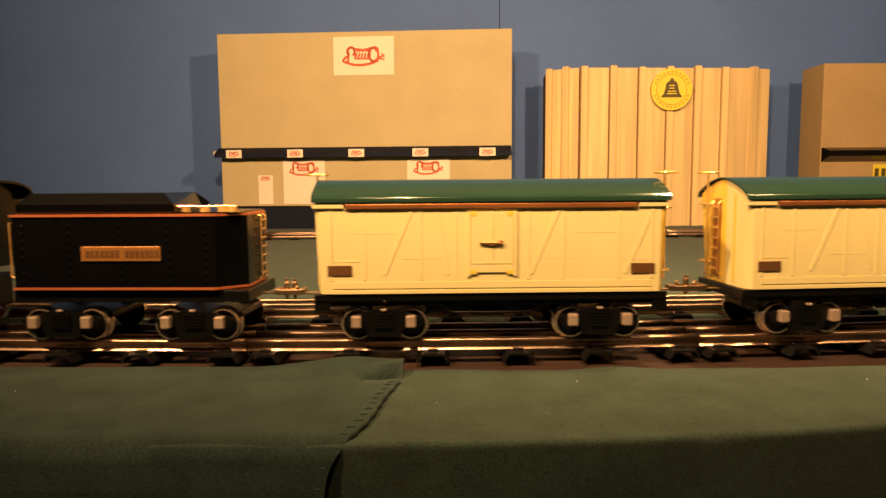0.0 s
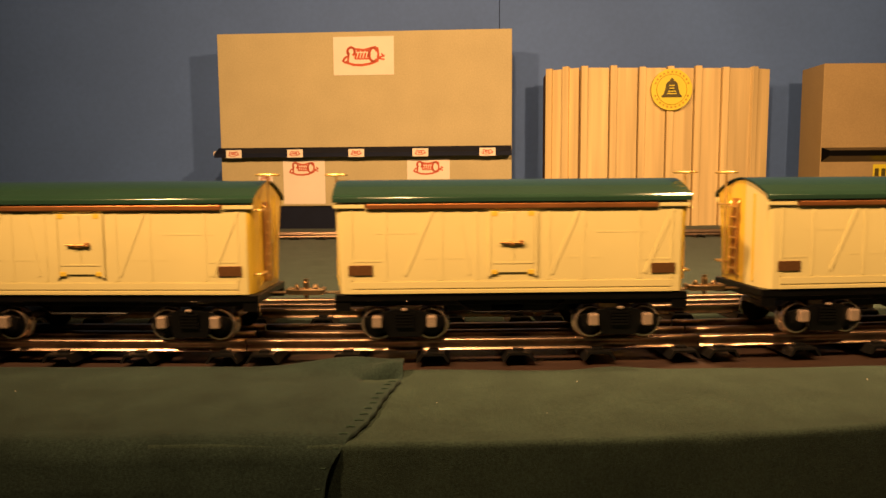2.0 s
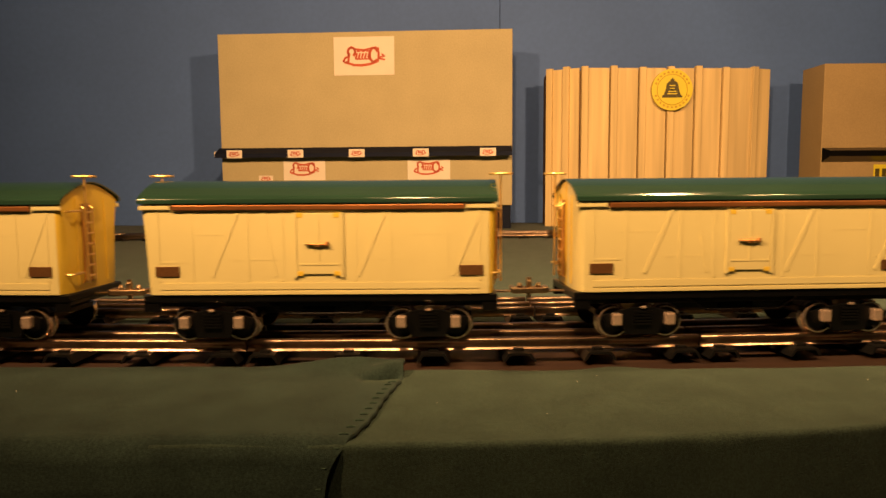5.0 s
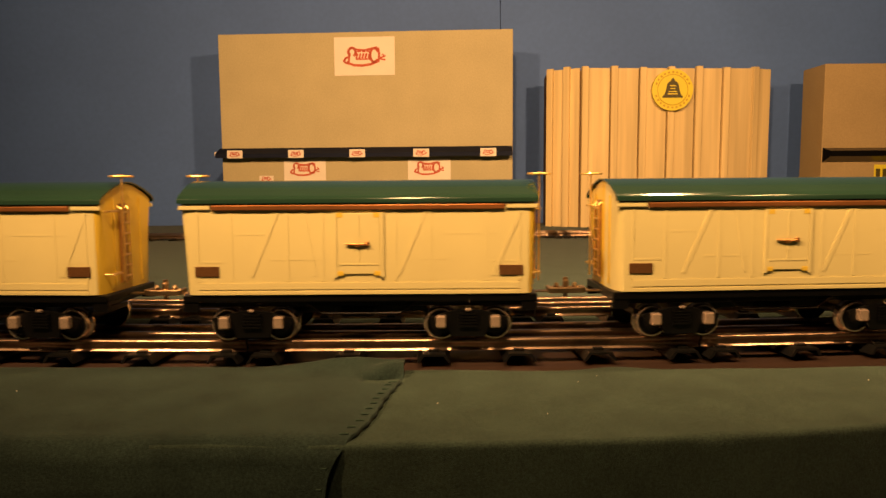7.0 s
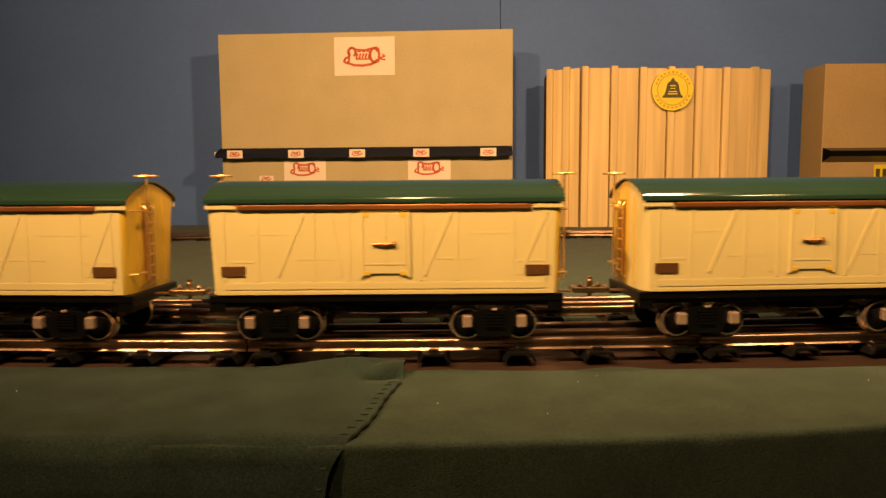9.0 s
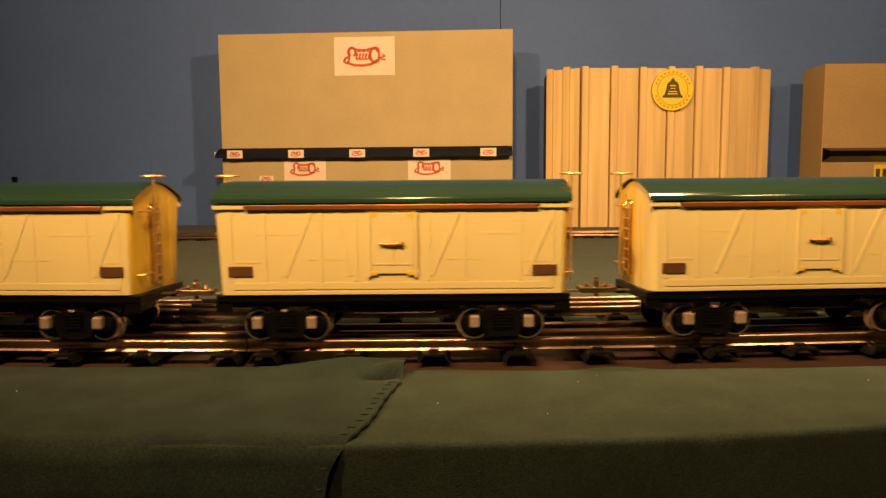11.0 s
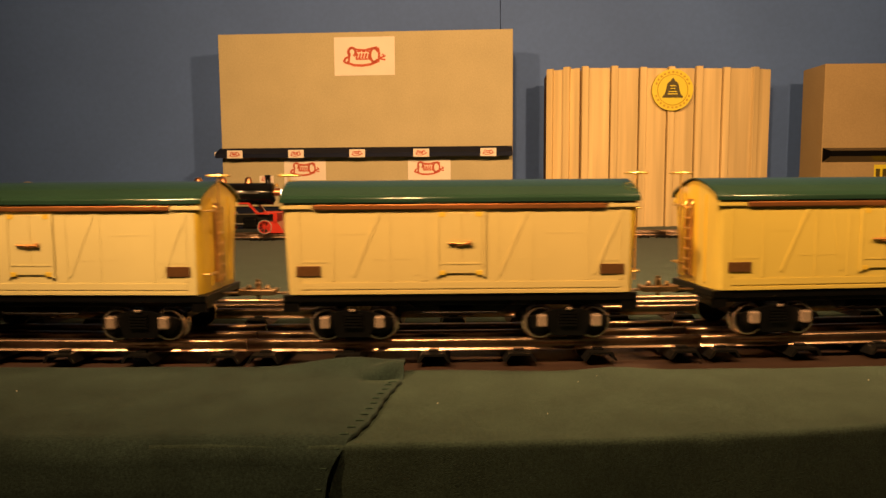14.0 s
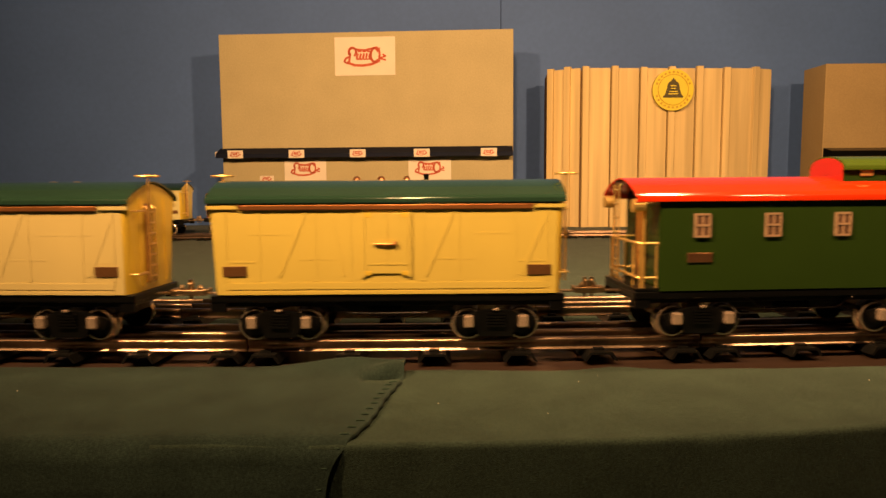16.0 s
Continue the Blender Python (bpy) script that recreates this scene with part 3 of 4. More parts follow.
def truck(parent, x):
    """Black four-wheel truck with nickel journal boxes."""
    root = part("truck", box(-0.034, 0.034, -0.028, 0.028, AXLE_Z + 0.004, AXLE_Z + 0.009, 0.001), M_FRAME, parent)
    root.matrix_basis = pose(x, 0, 0)
    fr = root
    if "side" not in protos:
        bm = bmesh.new()
        out = [(-0.031, AXLE_Z + 0.006), (-0.028, AXLE_Z - 0.003), (-0.021, AXLE_Z - 0.005), (-0.016, AXLE_Z - 0.001), (-0.013, AXLE_Z - 0.009), (0.013, AXLE_Z - 0.009), (0.016, AXLE_Z - 0.001),
               (0.021, AXLE_Z - 0.005), (0.028, AXLE_Z - 0.003), (0.031, AXLE_Z + 0.006), (0.020, AXLE_Z + 0.009), (0.008, AXLE_Z + 0.012), (-0.008, AXLE_Z + 0.012), (-0.020, AXLE_Z + 0.009)]
        add_prism(bm, out, "y", -0.0015, 0.0015)
        for k in range(5):
            add_box(bm, -0.007, 0.007, -0.0035, -0.0012, AXLE_Z - 0.0015 + k * 0.0024, AXLE_Z + 0.0002 + k * 0.0024)
        protos["side"] = part("side_frame", bm, M_FRAME, fr)
        protos["side"].matrix_basis = pose(0, -0.0385, 0)
        protos["journal"] = part("journal_box", box(-0.0038, 0.0038, -0.0045, 0.002, -0.0050, 0.0046, 0.0012), M_JOURNAL, fr, "nickel journal box")
        protos["journal"].matrix_basis = pose(-0.021, -0.0405, AXLE_Z + 0.0035)
        protos["bolt"] = part("bolt", box(-0.0022, 0.0022, -0.0026, 0.0, -0.0009, 0.0009, 0.0004), M_JOURNAL, fr, "nickel bolster bolt")
        protos["bolt"].matrix_basis = pose(0, -0.0405, AXLE_Z + 0.0125)
        protos["wheels"] = part("wheelset", wheelset_mesh(), M_FRAME, fr, "black wheels with nickel rims on an axle")
        me = protos["wheels"].data
        me.materials.append(M_TYRE)
        for f in me.polygons:
            rr = math.hypot(f.center.x, f.center.z)
            f.material_index = 1 if rr > WHEEL_R * 0.83 else 0
        protos["wheels"].matrix_basis = pose(-0.021, 0, AXLE_Z)
        spinning.append((protos["wheels"], -0.021, WHEEL_R))
    else:
        share(protos["side"], "side_frame", pose(0, -0.0385, 0), fr)
        share(protos["bolt"], "bolt", pose(0, -0.0405, AXLE_Z + 0.0125), fr)
        share(protos["journal"], "journal_box", pose(-0.021, -0.0405, AXLE_Z + 0.0035), fr)
        w = share(protos["wheels"], "wheelset", pose(-0.021, 0, AXLE_Z), fr)
        spinning.append((w, -0.021, WHEEL_R))
    share(protos["side"], "side_frame", pose(0, 0.0385, 0, 0, 0, 180), fr)
    share(protos["journal"], "journal_box", pose(0.021, -0.0405, AXLE_Z + 0.0035), fr)
    for jx in (-0.021, 0.021):
        share(protos["journal"], "journal_box", pose(jx, 0.0405, AXLE_Z + 0.0035, 0, 0, 180), fr)
    w = share(protos["wheels"], "wheelset", pose(0.021, 0, AXLE_Z), fr)
    spinning.append((w, 0.021, WHEEL_R))
    return root


def coupler(parent, x, way):
    """Brass latch coupler on a flat bar; way is -1 to the front, 1 to the rear."""
    bm = bmesh.new()
    z = 0.0500
    def span(a, c):
        return sorted((x + way * a, x + way * c))
    add_box(bm, *span(-0.030, 0.016), -0.0035, 0.0035, z - 0.0016, z - 0.0002, 0.0004)
    add_box(bm, *span(0.014, 0.032), -0.0065, -0.0040, z - 0.0022, z + 0.0026, 0.0008)
    add_box(bm, *span(0.014, 0.032), 0.0040, 0.0065, z - 0.0022, z + 0.0022, 0.0008)
    add_box(bm, *span(0.013, 0.0165), -0.0065, 0.0065, z - 0.0016, z + 0.0030, 0.0008)
    add_box(bm, *span(0.0265, 0.0305), -0.0030, 0.0030, z + 0.0002, z + 0.0085, 0.0012)
    add_lathe(bm, [(0.0018, 0), (0.0022, 0.0016), (0.0014, 0.0034), (0.0004, 0.0040)], 10, Matrix.Translation((x + way * 0.021, 0, z + 0.0022)))
    add_cyl(bm, (x + way * 0.029, 0, z - 0.006), (x + way * 0.029, 0, z + 0.0105), 0.0015, seg=10)
    part("coupler", bm, M_COUPLER, parent, "worn brass latch coupler")


L2, W2 = 0.1354, 0.040
Z0, EAVE, PEAK = 0.0538, 0.1284, 0.1412


def arch(w, z_eave, z_peak, n=14, p=2.4):
    """Half outline of an arched roof, from one eave to the other."""
    out = []
    for i in range(n + 1):
        a = math.pi * i / n
        c, s = math.cos(a), math.sin(a)
        out.append((-w * math.copysign(abs(c) ** (2 / p), c), z_eave + (z_peak - z_eave) * s ** (2 / p)))
    return out


def low_arch(w, z_eave, z_peak, n=16, p=1.7):
    """Outline of a shallow tin roof from eave to eave, with a tight rolled bend at each eave."""
    half = [(-w, z_eave - 0.0014), (-w + 0.0003, z_eave - 0.0006), (-w + 0.0010, z_eave), (-w + 0.0019, z_eave + 0.0006)]
    half += [(-w * (1 - i / n), z_eave + (z_peak - z_eave) * (1 - (1 - i / n) ** p)) for i in range(1, n)]
    return half + [(0.0, z_peak)] + [(-y, z) for y, z in half[::-1]]


def soften(bm):
    """Smooth the long faces of a sheet pushed along x, and keep its ends crisp."""
    for f in bm.faces:
        f.smooth = abs(f.normal.x) < 0.5
    for e in bm.edges:
        e.smooth = e.is_manifold and e.calc_face_angle(0.0) < 0.55
    return bm


def tin_roof(w, z_eave, z_peak, z_low, x0, x1, thick=0.0011):
    """A shallow arched roof sheet with short upright skirts."""
    outer = [(-w, z_low)] + low_arch(w, z_eave, z_peak) + [(w, z_low)]
    inner = [(-w + thick, z_low)] + [(y * (1 - thick / w), z - thick) for y, z in low_arch(w, z_eave, z_peak)] + [(w - thick, z_low)]
    return soften(prism(outer + inner[::-1], "x", x0, x1))


def underframe(car, l2, w2=W2):
    bm = box(-l2 - 0.002, l2 + 0.002, -w2 + 0.001, w2 - 0.001, 0.0475, Z0 - 0.0003, 0.001)
    add_box(bm, -l2 + 0.004, l2 - 0.004, -w2 + 0.010, w2 - 0.010, 0.0425, 0.0476, 0.001)
    add_box(bm, -0.052, 0.052, -0.014, 0.014, 0.0345, 0.0426, 0.001)
    f = part("underframe", bm, M_FRAME, car, "black sheet-metal underframe")
    for s in (-1, 1):
        part("truss_rod", tube([(-0.045, s * (w2 - 0.008), 0.0478), (-0.030, s * (w2 - 0.008), 0.0375), (0.030, s * (w2 - 0.008), 0.0375), (0.045, s * (w2 - 0.008), 0.0478)], 0.0012, 6), M_FRAME, f)
    part("brake_cylinder", cyl((-0.016, -w2 + 0.014, 0.0385), (0.010, -w2 + 0.014, 0.0385), 0.0048, seg=14), M_FRAME, f)
    for x in (-l2 + 0.004, l2 - 0.004):
        for s in (-1, 1):
            part("step", box(x - 0.006, x + 0.006, s * (w2 - 0.003) - 0.001, s * (w2 - 0.003) + 0.001, 0.040, 0.0476), M_FRAME, f)


def end_ladder(parent, x, way, mat, z0=0.060, z1=0.122, y=-0.012):
    bm = bmesh.new()
    for s in (-0.006, 0.006):
        add_tube(bm, [(x + way * 0.0006, y + s, z0), (x + way * 0.003, y + s, z0 + 0.002), (x + way * 0.003, y + s, z1 - 0.002), (x + way * 0.0006, y + s, z1)], 0.0008, 6)
    n = 7
    for i in range(n):
        z = z0 + 0.005 + (z1 - z0 - 0.010) * i / (n - 1)
        add_tube(bm, [(x + way * 0.003, y - 0.006, z), (x + way * 0.003, y + 0.006, z)], 0.0008, 6)
    part("ladder", bm, mat, parent, "brass end ladder")


def brake_wheel(parent, x, y, z, mat, base):
    bm = bmesh.new()
    add_cyl(bm, (x, y, base), (x, y, z), 0.0008, seg=6)
    n = 18
    ring = [(x + 0.0085 * math.cos(2 * math.pi * i / n), y + 0.0085 * math.sin(2 * math.pi * i / n), z) for i in range(n + 1)]
    add_tube(bm, ring, 0.0010, 6)
    for i in range(4):
        a = math.pi * i / 4
        add_tube(bm, [(x - 0.0085 * math.cos(a), y - 0.0085 * math.sin(a), z), (x + 0.0085 * math.cos(a), y + 0.0085 * math.sin(a), z)], 0.0006, 5)
    add_cyl(bm, (x, y, z - 0.001), (x, y, z + 0.0015), 0.0018, seg=8)
    part("brake_wheel", bm, mat, parent, "brass brake wheel on a post")


def refrigerator_car(name, mat, label):
    car = tagged(new("refrigerator_car"), label, "toy train car", "refrigerator cars of the train")
    # body: sides and ends under an arched top
    outl = [(-W2, Z0)] + [(y, z - 0.0014) for y, z in low_arch(W2, EAVE, PEAK)] + [(W2, Z0)]
    bm = prism(outl, "x", -L2, L2)
    corner = [e for e in bm.edges if all(abs(abs(v.co.x) - L2) < 1e-6 and abs(abs(v.co.y) - W2) < 1e-6 for v in e.verts) and abs(e.verts[0].co.z - e.verts[1].co.z) > 0.02]
    bmesh.ops.bevel(bm, geom=corner, offset=0.020, segments=12, affect="EDGES", profile=0.5)
    for v in bm.verts:
        way = math.copysign(1, v.co.x)
        v.co.x = way * (L2 - 0.30 * (L2 - abs(v.co.x)))
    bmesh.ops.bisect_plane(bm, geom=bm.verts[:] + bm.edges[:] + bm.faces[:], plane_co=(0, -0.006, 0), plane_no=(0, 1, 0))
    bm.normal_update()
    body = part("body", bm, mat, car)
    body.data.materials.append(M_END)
    # end faces get M_END: bounced warm light put into the colour, by direction
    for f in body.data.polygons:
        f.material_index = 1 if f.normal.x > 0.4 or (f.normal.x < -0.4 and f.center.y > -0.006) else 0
    bm = bmesh.new()
    for s in (-1, 1):
        def bar(xa, za, xb, zb, w, proud=0.0005):
            y0, y1 = sorted((s * (W2 - 0.0002), s * (W2 + proud)))
            a, b = Vector((xa, 0, za)), Vector((xb, 0, zb))
            l = (b - a).length
            ang = math.atan2(zb - za, xb - xa)
            add_box(bm, -l / 2, l / 2, y0, y1, -w / 2, w / 2, 0, Matrix.Translation((a + b) / 2) @ Matrix.Rotation(-ang, 4, "Y"))
        bar(-L2 + 0.012, Z0 + 0.0065, L2 - 0.012, Z0 + 0.0065, 0.0050)
        bar(-L2 + 0.012, Z0 + 0.0012, L2 - 0.012, Z0 + 0.0012, 0.0024)
        for x in (-0.0725, 0.0405, 0.1135):
            bar(x - 0.0105, 0.0680, x + 0.0105, 0.1172, 0.0030, 0.00038)
        bar(-0.0335, 0.0680, -0.0420, 0.1172, 0.0026, 0.00028)
        for q in (-1, 1):
            bar(q * 0.1235, 0.0640, q * 0.1235, 0.1180, 0.0018, 0.0004)
            bar(q * 0.098, 0.0640, q * 0.098, 0.1172, 0.0026, 0.00028)
            bar(q * 0.055, 0.0640, q * 0.055, 0.1172, 0.0026, 0.00028)
            bar(q * 0.028, 0.0640, q * 0.028, 0.1172, 0.0026, 0.00028)
            bar(q * 0.085 - 0.020, 0.1005, q * 0.085 + 0.020, 0.1005, 0.0014, 0.0001)
            bar(q * 0.050 - 0.018, 0.0810, q * 0.050 + 0.018, 0.0810, 0.0014, 0.0001)
            bar(q * 0.1125 - 0.011, 0.0790, q * 0.1125 + 0.011, 0.0790, 0.0014, 0.0002)
    part("side_ribs", bm, mat, body)
    # roof
    bm = tin_roof(W2 + 0.0026, EAVE, PEAK + 0.0004, 0.1243, -L2 - 0.0022, L2 + 0.0022)
    part("roof", bm, M_GREENROOF, car, "glossy dark green arched roof")
    # side furniture, both sides
    for s in (-1, 1):
        y = s * W2
        door = part("door", box(-0.0165, 0.0165, *sorted((y + s * 0.0001, y + s * 0.0012)), 0.0695, 0.1165, 0.0004), mat, car)
        bm = bmesh.new()
        for q in (-1, 1):
            add_box(bm, q * 0.0178 - 0.0012, q * 0.0178 + 0.0012, *sorted((y, y + s * 0.0015)), 0.067, 0.1170)
        add_box(bm, -0.0155, 0.0155, *sorted((y + s * 0.0010, y + s * 0.0015)), 0.0765, 0.0775)
        add_box(bm, -0.0008, 0.0008, *sorted((y + s * 0.0010, y + s * 0.0016)), 0.0765, 0.1160)
        part("door_frame", bm, mat, door)
        for q in (-1, 1):
            for z in (0.0700, 0.1148):
                part("hinge", box(q * 0.0150 - 0.0034, q * 0.0150 + 0.0034, *sorted((y + s * 0.0006, y + s * 0.0014)), z - 0.0018, z + 0.0018, 0.0003), M_END, door)
        part("door_sill", box(-0.019, 0.019, *sorted((y + s * 0.0002, y + s * 0.0008)), 0.0726, 0.0733), M_GOLDPLATE, door)
        bm = bmesh.new()
        add_tube(bm, [(-0.0095, y + s * 0.0026, 0.0930), (0.0, y + s * 0.0028, 0.0925), (0.0075, y + s * 0.0026, 0.0930)], 0.0009, 6)
        add_box(bm, 0.0050, 0.0082, *sorted((y + s * 0.0010, y + s * 0.0034)), 0.0912, 0.0946, 0.0004)
        add_box(bm, -0.0025, 0.0015, *sorted((y + s * 0.0010, y + s * 0.0032)), 0.0905, 0.0937, 0.0004)
        part("door_latch", bm, M_GOLDPLATE, door, "dull brass latch bar")
        for q in (-1, 1):
            part("name_plate", box(q * 0.1170 - 0.0093, q * 0.1170 + 0.0093, *sorted((y + s * 0.0001, y + s * 0.0009)), 0.0680, 0.0760, 0.0003), M_PLATE, car, "dark etched brass plate")
        part("door_rail", box(-0.112, 0.112, *sorted((y + s * 0.0003, y + s * 0.0020)), 0.1188, 0.1231, 0.0008), M_RAILBAR, car, "long bronze strip under the eave")
        for q in (-1, 1):
            part("corner_plate", box(q * 0.1250 - 0.0120, q * 0.1250 + 0.0120, *sorted((y + s * 0.0003, y + s * 0.0016)), 0.1195, 0.1230, 0.0005), mat, car)
    for way in (-1, 1):
        x = way * L2
        part("ladder_strip", box(*sorted((x + way * 0.0005, x + way * 0.0011)), -0.008 * way - 0.0058, -0.008 * way + 0.0058, 0.060, 0.124), M_STRIP, body, "brown strip behind the ladder")
        end_ladder(car, x, way, M_BRASS, y=-0.008 * way)
        brake_wheel(car, x + way * 0.006, -0.016 * way, PEAK + 0.0045, M_BRASS, 0.060)
        for z in (0.0690, 0.1185):
            part("grab_rail", tube([(x - way * 0.004, -0.034 * way, z), (x + way * 0.0045, -0.033 * way, z), (x + way * 0.0045, -0.020 * way, z), (x - way * 0.001, -0.019 * way, z)], 0.0009, 6), M_BRASS, car, "brass grab rail")
        # ribs carry the same painted bounce light as the end faces
        for sy in (-0.0205, 0.0205):
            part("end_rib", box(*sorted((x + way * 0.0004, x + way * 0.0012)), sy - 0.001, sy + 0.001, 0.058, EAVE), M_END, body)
        coupler(car, way * (L2 + 0.002), way)
    underframe(car, L2)
    for x in (-0.0838, 0.0838):
        truck(car, x)
    return car


IVORY_LABEL = "ivory toy refrigerator car with a green roof on rails"
first = refrigerator_car("refrigerator_car", M_CREAM, IVORY_LABEL)
first_spin = list(spinning)
train = [(first, 0.0, 0.0838)]


def copy_vehicle(src, wheels):
    """A copy of a vehicle, and its wheels."""
    before = [src, *src.children_recursive]
    dup = copy_thing(src, pose(0, 0, 0))
    after = [dup, *dup.children_recursive]
    names = {o.name: k for k, o in enumerate(before)}
    for w, x, r in wheels:
        spinning.append((after[names[w.name]], x, r))
    return dup


for k in range(1, 7):
    train.append((copy_vehicle(first, first_spin), -k * PITCH, 0.0838))
train.append((refrigerator_car("refrigerator_car", M_TAN, "deep cream toy refrigerator car with a green roof on rails"), -7 * PITCH, 0.0838))
train.append((refrigerator_car("refrigerator_car", M_YELLOW, "yellowish cream toy refrigerator car with a green roof on rails"), -8 * PITCH, 0.0838))


# ---- caboose ----
def caboose():
    car = tagged(new("caboose"), "pea green toy caboose with a bright red roof, brass platform rails", "toy train car")
    b0, b1 = -0.118, 0.118
    outl = [(-W2, Z0)] + [(y, z - 0.0014) for y, z in low_arch(W2, EAVE, PEAK)] + [(W2, Z0)]
    body = part("body", prism(outl, "x", b0, b1), M_PEA, car)
    part("roof", tin_roof(W2 + 0.0032, EAVE, PEAK + 0.0008, 0.1235, -L2 - 0.003, L2 + 0.003), M_REDROOF, car, "bright orange-red arched roof")
    cu0, cu1 = 0.038, 0.104
    cup = part("cupola", prism([(-0.0215, PEAK - 0.012), (-0.0215, PEAK + 0.009), (0.0215, PEAK + 0.009), (0.0215, PEAK - 0.012)], "x", cu0, cu1), M_PEA, car)
    out = arch(0.0245, PEAK + 0.007, PEAK + 0.0172, 14, 2.0)
    part("cupola_roof", prism(out + [(0.0245, PEAK + 0.0058), (-0.0245, PEAK + 0.0058)], "x", cu0 + 0.0002, cu1 - 0.0002), M_LIGHTPEA, cup, "light green cupola roof")
    # red ends in the darker M_RED, with their shade put into the colour
    for x, w in ((cu0, -1), (cu1, 1)):
        out2 = [(-0.0222, PEAK - 0.010)] + arch(0.0222, PEAK + 0.007, PEAK + 0.0160, 14, 2.0) + [(0.0222, PEAK - 0.010)]
        part("cupola_end", prism(out2, "x", *sorted((x, x + w * 0.0004))), M_RED, cup, "red cupola end")
    for s in (-1, 1):
        for x in (cu0 + 0.020, cu1 - 0.020):
            part("cupola_window", box(x - 0.005, x + 0.005, *sorted((s * 0.0215, s * 0.0227)), PEAK + 0.001, PEAK + 0.0065, 0.0003), M_BRASS, cup)
        y = s * W2
        for x in (-0.0857, -0.0292, 0.0273, 0.0838):
            wn = part("window", box(x - 0.0052, x + 0.0052, *sorted((y, y + s * 0.0014)), 0.0965, 0.1130, 0.0003), M_PANE, car, "dim window with pale copper sash")
            bm = bmesh.new()
            for q in (-1, 1):
                add_box(bm, x + q * 0.0056 - 0.0008, x + q * 0.0056 + 0.0008, *sorted((y, y + s * 0.0021)), 0.0955, 0.1140)
            for z in (0.0962, 0.1048, 0.1133):
                add_box(bm, x - 0.0062, x + 0.0062, *sorted((y, y + s * 0.0021)), z - 0.0008, z + 0.0008)
            add_box(bm, x - 0.0006, x + 0.0006, *sorted((y, y + s * 0.0020)), 0.0955, 0.1140)
            part("window_frame", bm, M_SASH, wn)
        part("name_plate", box(-0.097, -0.077, *sorted((y, y + s * 0.0012)), 0.0760, 0.0835, 0.0003), M_COPPER, car, "copper name plate")
    for way in (-1, 1):
        xi, xo = way * 0.118, way * (L2 - 0.002)
        plat = part("platform", box(*sorted((xi, way * (L2 + 0.002))), -W2 + 0.001, W2 - 0.001, Z0 - 0.0002, Z0 + 0.0022, 0.0006), M_FRAME, car, "black end platform")
        for z in (0.0640, 0.0910):
            pts = [(xi + way * 0.001, -W2 + 0.003, z), (xo - way * 0.004, -W2 + 0.003, z), (xo, -W2 + 0.007, z), (xo, W2 - 0.007, z), (xo - way * 0.004, W2 - 0.003, z), (xi + way * 0.001, W2 - 0.003, z)]
            part("railing_bar", tube(pts, 0.0012, 6), M_BRASS, plat, "brass platform rail")
        for y in (-W2 + 0.004, -W2 + 0.020, W2 - 0.020, W2 - 0.004):
            part("railing_post", tube([(xo - way * 0.001, y, Z0 + 0.002), (xo - way * 0.001, y, 0.091)], 0.0010, 6), M_BRASS, plat)
        for y in (-W2 + 0.003, W2 - 0.003):
            part("railing_post", tube([(xi + way * 0.002, y, Z0 + 0.002), (xi + way * 0.002, y, 0.091)], 0.0010, 6), M_BRASS, plat)
            part("roof_post", tube([(xo - way * 0.003, y, Z0 + 0.002), (xo - way * 0.003, y, EAVE - 0.003)], 0.0010, 6), M_BRASS, plat)
        part("end_wall", box(*sorted((xi, xi + way * 0.0008)), -W2 + 0.002, W2 - 0.002, Z0 + 0.003, EAVE - 0.004), M_PEA, body)
        part("end_door", box(*sorted((xi + way * 0.0006, xi + way * 0.0022)), -0.010, 0.010, Z0 + 0.003, 0.118, 0.0004), M_STRIP, body, "brown end door")
        end_ladder(car, xo, way, M_BRASS, Z0 + 0.003, PEAK - 0.004, y=0.012)
        part("marker_lamp", cyl((way * (L2 - 0.004), -0.038, 0.1205), (way * (L2 + 0.005), -0.038, 0.1205), 0.0052, seg=14), M_BRASS, car, "brass marker lamp")
        part("marker_lamp", cyl((way * (L2 - 0.004), 0.034, 0.1215), (way * (L2 + 0.005), 0.034, 0.1215), 0.0052, seg=14), M_BRASS, car, "brass marker lamp")
        coupler(car, way * (L2 + 0.002), way)
    underframe(car, L2)
    for x in (-0.0838, 0.0838):
        truck(car, x)
    return car


train.append((caboose(), -9 * PITCH + 0.005, 0.0838))


